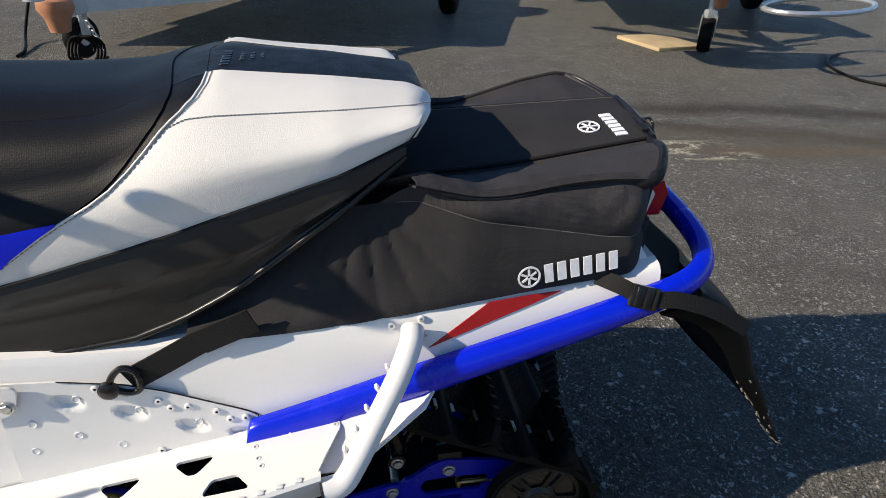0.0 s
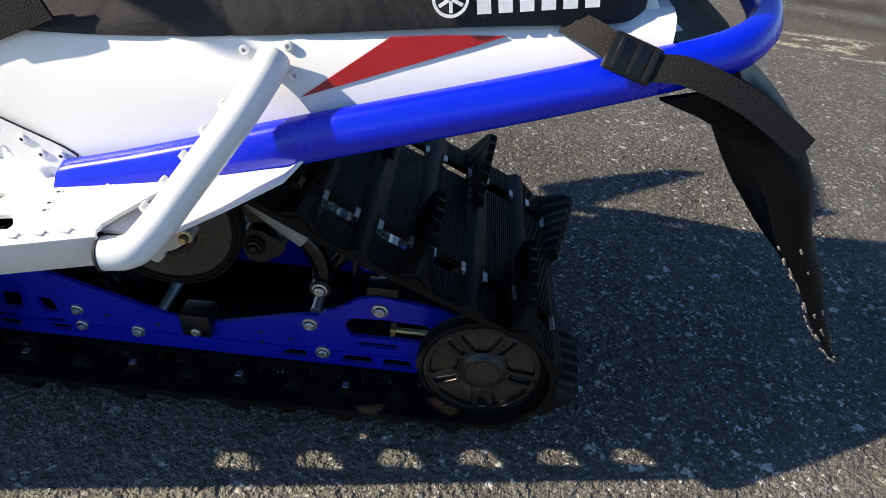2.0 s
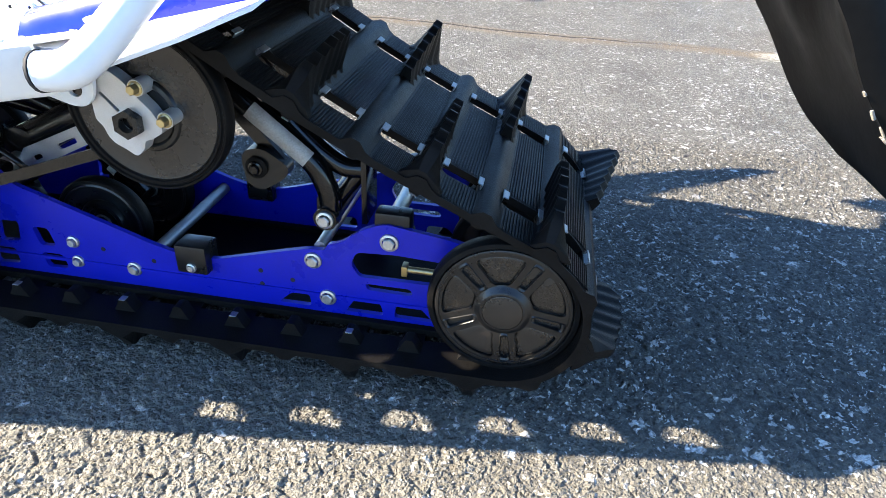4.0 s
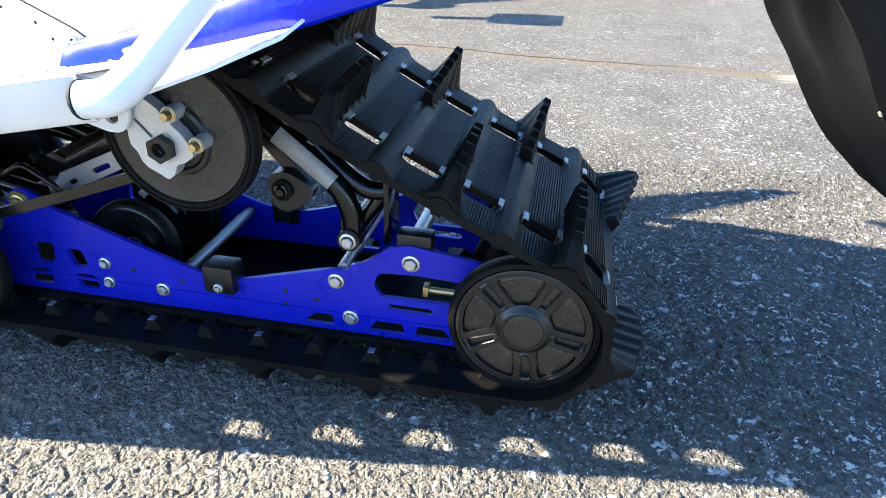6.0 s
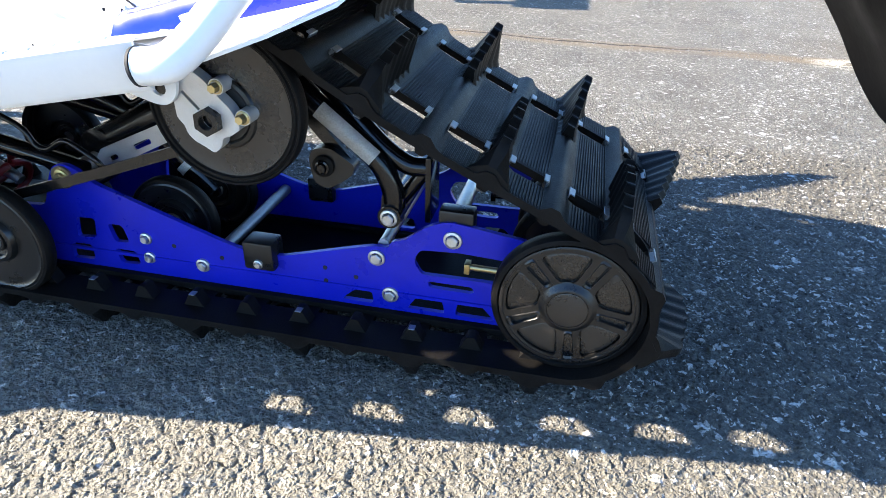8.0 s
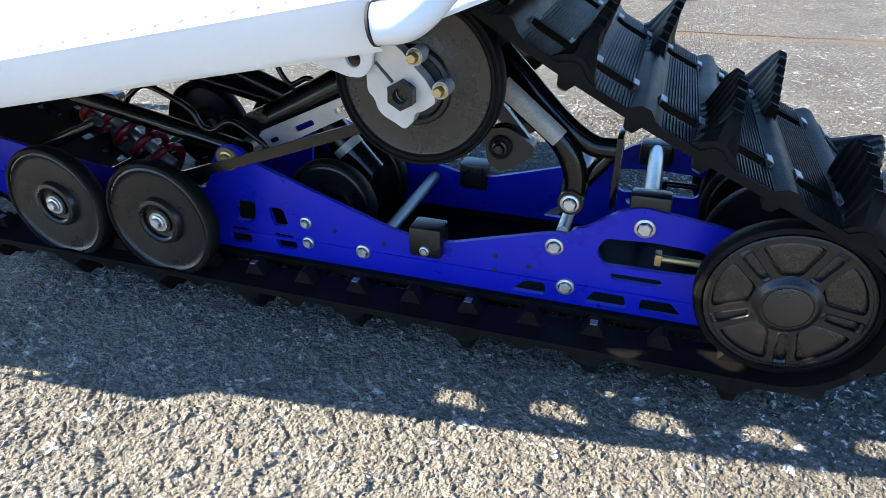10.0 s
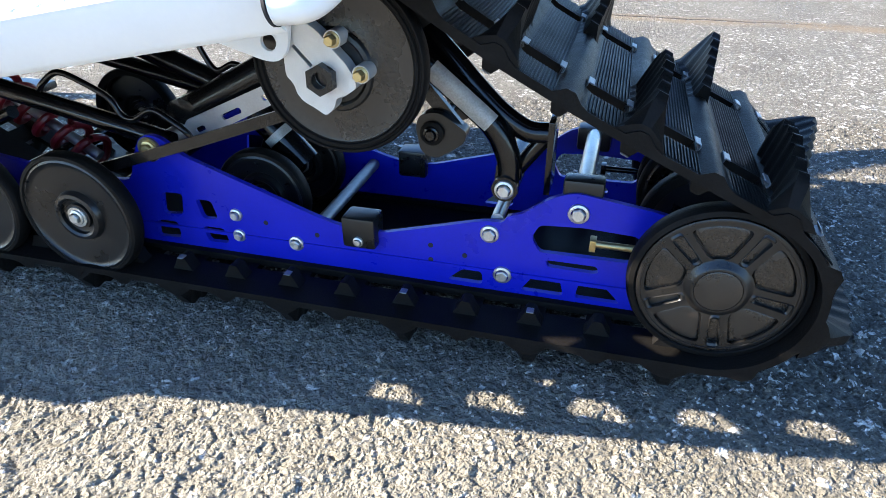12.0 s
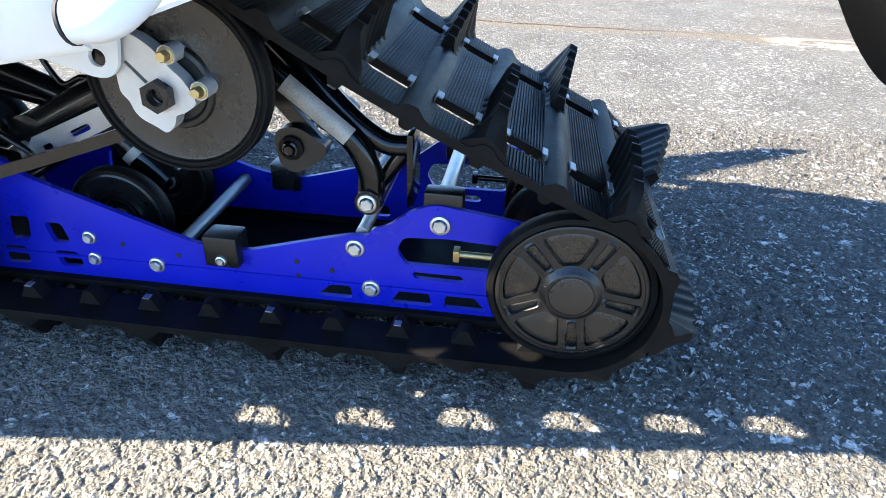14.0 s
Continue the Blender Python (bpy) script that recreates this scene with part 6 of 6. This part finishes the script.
def trailer(name, label, x, y, ang, length=3.6, height=0.48, wide=1.05, front=1.7, slant=0.0):
    t = thing(name, label, "trailer")
    rail = [(-0.04, -0.05), (0.04, -0.05), (0.04, 0.05), (-0.04, 0.05)]
    part("tongue", sweep([(0, 0, height), (0.0, front, height)], rail), "galv", t)
    for s in (-1, 1):
        part("draw_bar", sweep([(0, 0.15, height), (s * 0.75 * wide, front + 0.05, height)], rail), "galv", t)
        part("side_beam", sweep([(s * (wide - 0.05), front, height), (s * (wide - 0.05), front + length, height)], rail), "galv", t)
        w = part("wheel", lathe([(0.12, -0.09), (0.24, -0.085), (0.27, -0.06), (0.275, 0.0), (0.27, 0.06), (0.24, 0.085), (0.12, 0.09)], 40, "X", (s * (wide + 0.12), front + length * 0.6, 0.275)), "rubber", t)
        part("rim", lathe([(0, -0.06), (0.1, -0.055), (0.17, -0.08), (0.18, 0.0), (0.17, 0.08), (0, 0.05)], 32, "X", (s * (wide + 0.12), front + length * 0.6, 0.275)), "white", w)
        part("fender", sweep([(s * (wide + 0.12), front + length * 0.6 - 0.36 * math.cos(a), 0.275 + 0.34 * math.sin(a)) for a in [math.pi * i / 12 for i in range(13)]], [(-0.12, -0.003), (0.12, -0.003), (0.12, 0.003), (-0.12, 0.003)], up=(1, 0, 0.01)), "trailer", t)
    part("deck", plate([(-wide, front - slant), (wide, front), (wide, front + length), (-wide, front + length)], (), 0.04, lambda u, v, w: (u, v, height + 0.07 + w)), "trailer", t, "pale trailer deck")
    part("coupler", lathe([(0, 0.06), (0.05, 0.058), (0.085, 0.035), (0.09, -0.01), (0.062, -0.055), (0.050, -0.12), (0.036, -0.125), (0.032, -0.06), (0, -0.05)], 28, "Z", (0, -0.06, height)), "copper", t, "rusty orange-brown coupler head")
    part("coupler_latch", box(0.05, 0.12, 0.03, (0.02, -0.02, height + 0.07), 0.008), "galv", t)
    t.matrix_basis = pose(x, y, 0, 0, 0, ang)
    return t


jack("trailer_jack", 2.88, 4.22, "galvanised trailer jack on a small black wheel", 0.0, 0.142, 55, 0.052)
cart = trailer("utility_trailer", "low galvanised utility trailer with pale deck and rounded nose", 2.95, 4.25, -16, 3.6, 0.48, 1.15, 0.85)
turn = cart.matrix_basis.inverted()
hoop = [Vector((3.42, 3.66, 0.46)) + Vector((0.85, 0.53, 0)) * 0.74 * math.cos(q) + Vector((-0.53, 0.85, 0)) * 0.30 * math.sin(q) for q in [2 * math.pi * i / 48 for i in range(48)]]
part("front_hoop", sweep([turn @ p for p in hoop], round_shape(0.020, 8), closed=True), "galv", cart, "bent galvanised hoop on the trailer front")
# unseen plate, added for its ground shadow and outlined to fit it
caster_outline = rounded([(1.70, 3.62), (1.76, 3.47), (2.10, 3.36), (2.64, 3.43), (3.10, 3.56), (3.05, 3.95), (1.75, 4.05)], 0.06, 6)
part("shadow_plate", plate(caster_outline, (), 0.03, lambda u, v, w: turn @ Vector((u, v, 0.60 + w))), "trailer", cart, "unseen plate that casts the shadow before the trailer")
# unseen beam, added only to throw the narrow slanting shadow
part("shadow_beam", sweep([turn @ Vector(p) for p in ((1.62, 5.19, 0.48), (2.20, 4.61, 0.48), (2.75, 4.06, 0.56))], [(-0.04, -0.04), (0.04, -0.04), (0.04, 0.04), (-0.04, 0.04)]), "galv", cart)
# deck out of view; its slanted front is shaped to widen the ground shadow
carrier = trailer("snowmobile_trailer", "low trailer with an orange-brown coupler", -1.62, 2.97, -19, 3.4, 0.48, 1.38, 1.80, 1.0)
into = carrier.matrix_basis.inverted()
# post and head box stay out of view; added to cast the far shadow
caster = part("shadow_post", join(rod((0, 0, 0), (0, 0, 0.32), 0.045), box(0.20, 0.34, 0.14, (0.02, 0.02, 0.27), 0.03)), "galv", carrier, "unseen galvanised post over the coupler, added for its shadow")
caster.matrix_basis = into @ pose(-1.60, 2.55, 0.56)
jack("trailer_jack", -1.735, 3.50, "black wheel of a swung-up trailer jack beside the coupler", 0.10, 0.125, 62)
coil = [(-1.66 + 0.075 * math.cos(q) + 0.018 * q / 6.28, 3.20 + 0.02 * math.sin(3 * q), 0.20 + 0.085 * math.sin(q)) for q in [0.35 * i for i in range(72)]]
tagged(obj("cable_coil", sweep([Vector(p) for p in coil], round_shape(0.0085, 8), up=(0, 1, 0.1)), "rubber"), "black trailer cable coiled under the coupler", "cable")


def chain():
    c = thing("safety_chain", "bright safety chain hanging to the asphalt", "chain")
    link = None
    pts = catmull([(-1.60, 3.22, 0.36), (-1.565, 3.27, 0.22), (-1.57, 3.32, 0.10), (-1.60, 3.38, 0.014), (-1.68, 3.36, 0.012)], 5)
    for i, (p, q) in enumerate(zip(pts, pts[1:])):
        way = (q - p).normalized()
        m = Matrix.Translation(p.lerp(q, 0.5)) @ way.to_track_quat("X", "Z").to_matrix().to_4x4() @ pose(0, 0, 0, 90 * (i % 2))
        if link is None:
            link = part("link", sweep(catmull([(-0.022, 0, 0), (-0.014, 0.012, 0), (0.014, 0.012, 0), (0.022, 0, 0), (0.014, -0.012, 0), (-0.014, -0.012, 0)], 4, True), round_shape(0.0042, 6), up=(0, 0, 1), closed=True), "galv", c)
            link.matrix_basis = m
        else:
            share("link", link, m, c)


chain()
tagged(obj("cable", tube([(-2.30, 3.95, 0.012), (-2.32, 4.15, 0.02), (-2.42, 4.5, 0.10), (-2.40, 4.8, 0.45)], 0.011, 10, 8), "rubber"), "black trailer cable lying on the asphalt", "cable")
tagged(obj("cable", tube([(4.1, 4.1, 0.012), (3.85, 3.92, 0.012), (3.66, 3.66, 0.012), (3.56, 3.38, 0.012), (3.56, 3.17, 0.012), (3.72, 2.98, 0.012), (4.2, 2.85, 0.012)], 0.011, 10, 8), "rubber"), "black trailer cable lying on the asphalt", "cable")
plank = tagged(obj("wood_block", box(0.50, 0.58, 0.030, (0, 0, 0.015), 0.004), "wood"), "weathered pine board under the trailer jack", "board")
plank.matrix_basis = pose(2.66, 4.56, 0, 0, 0, 13)
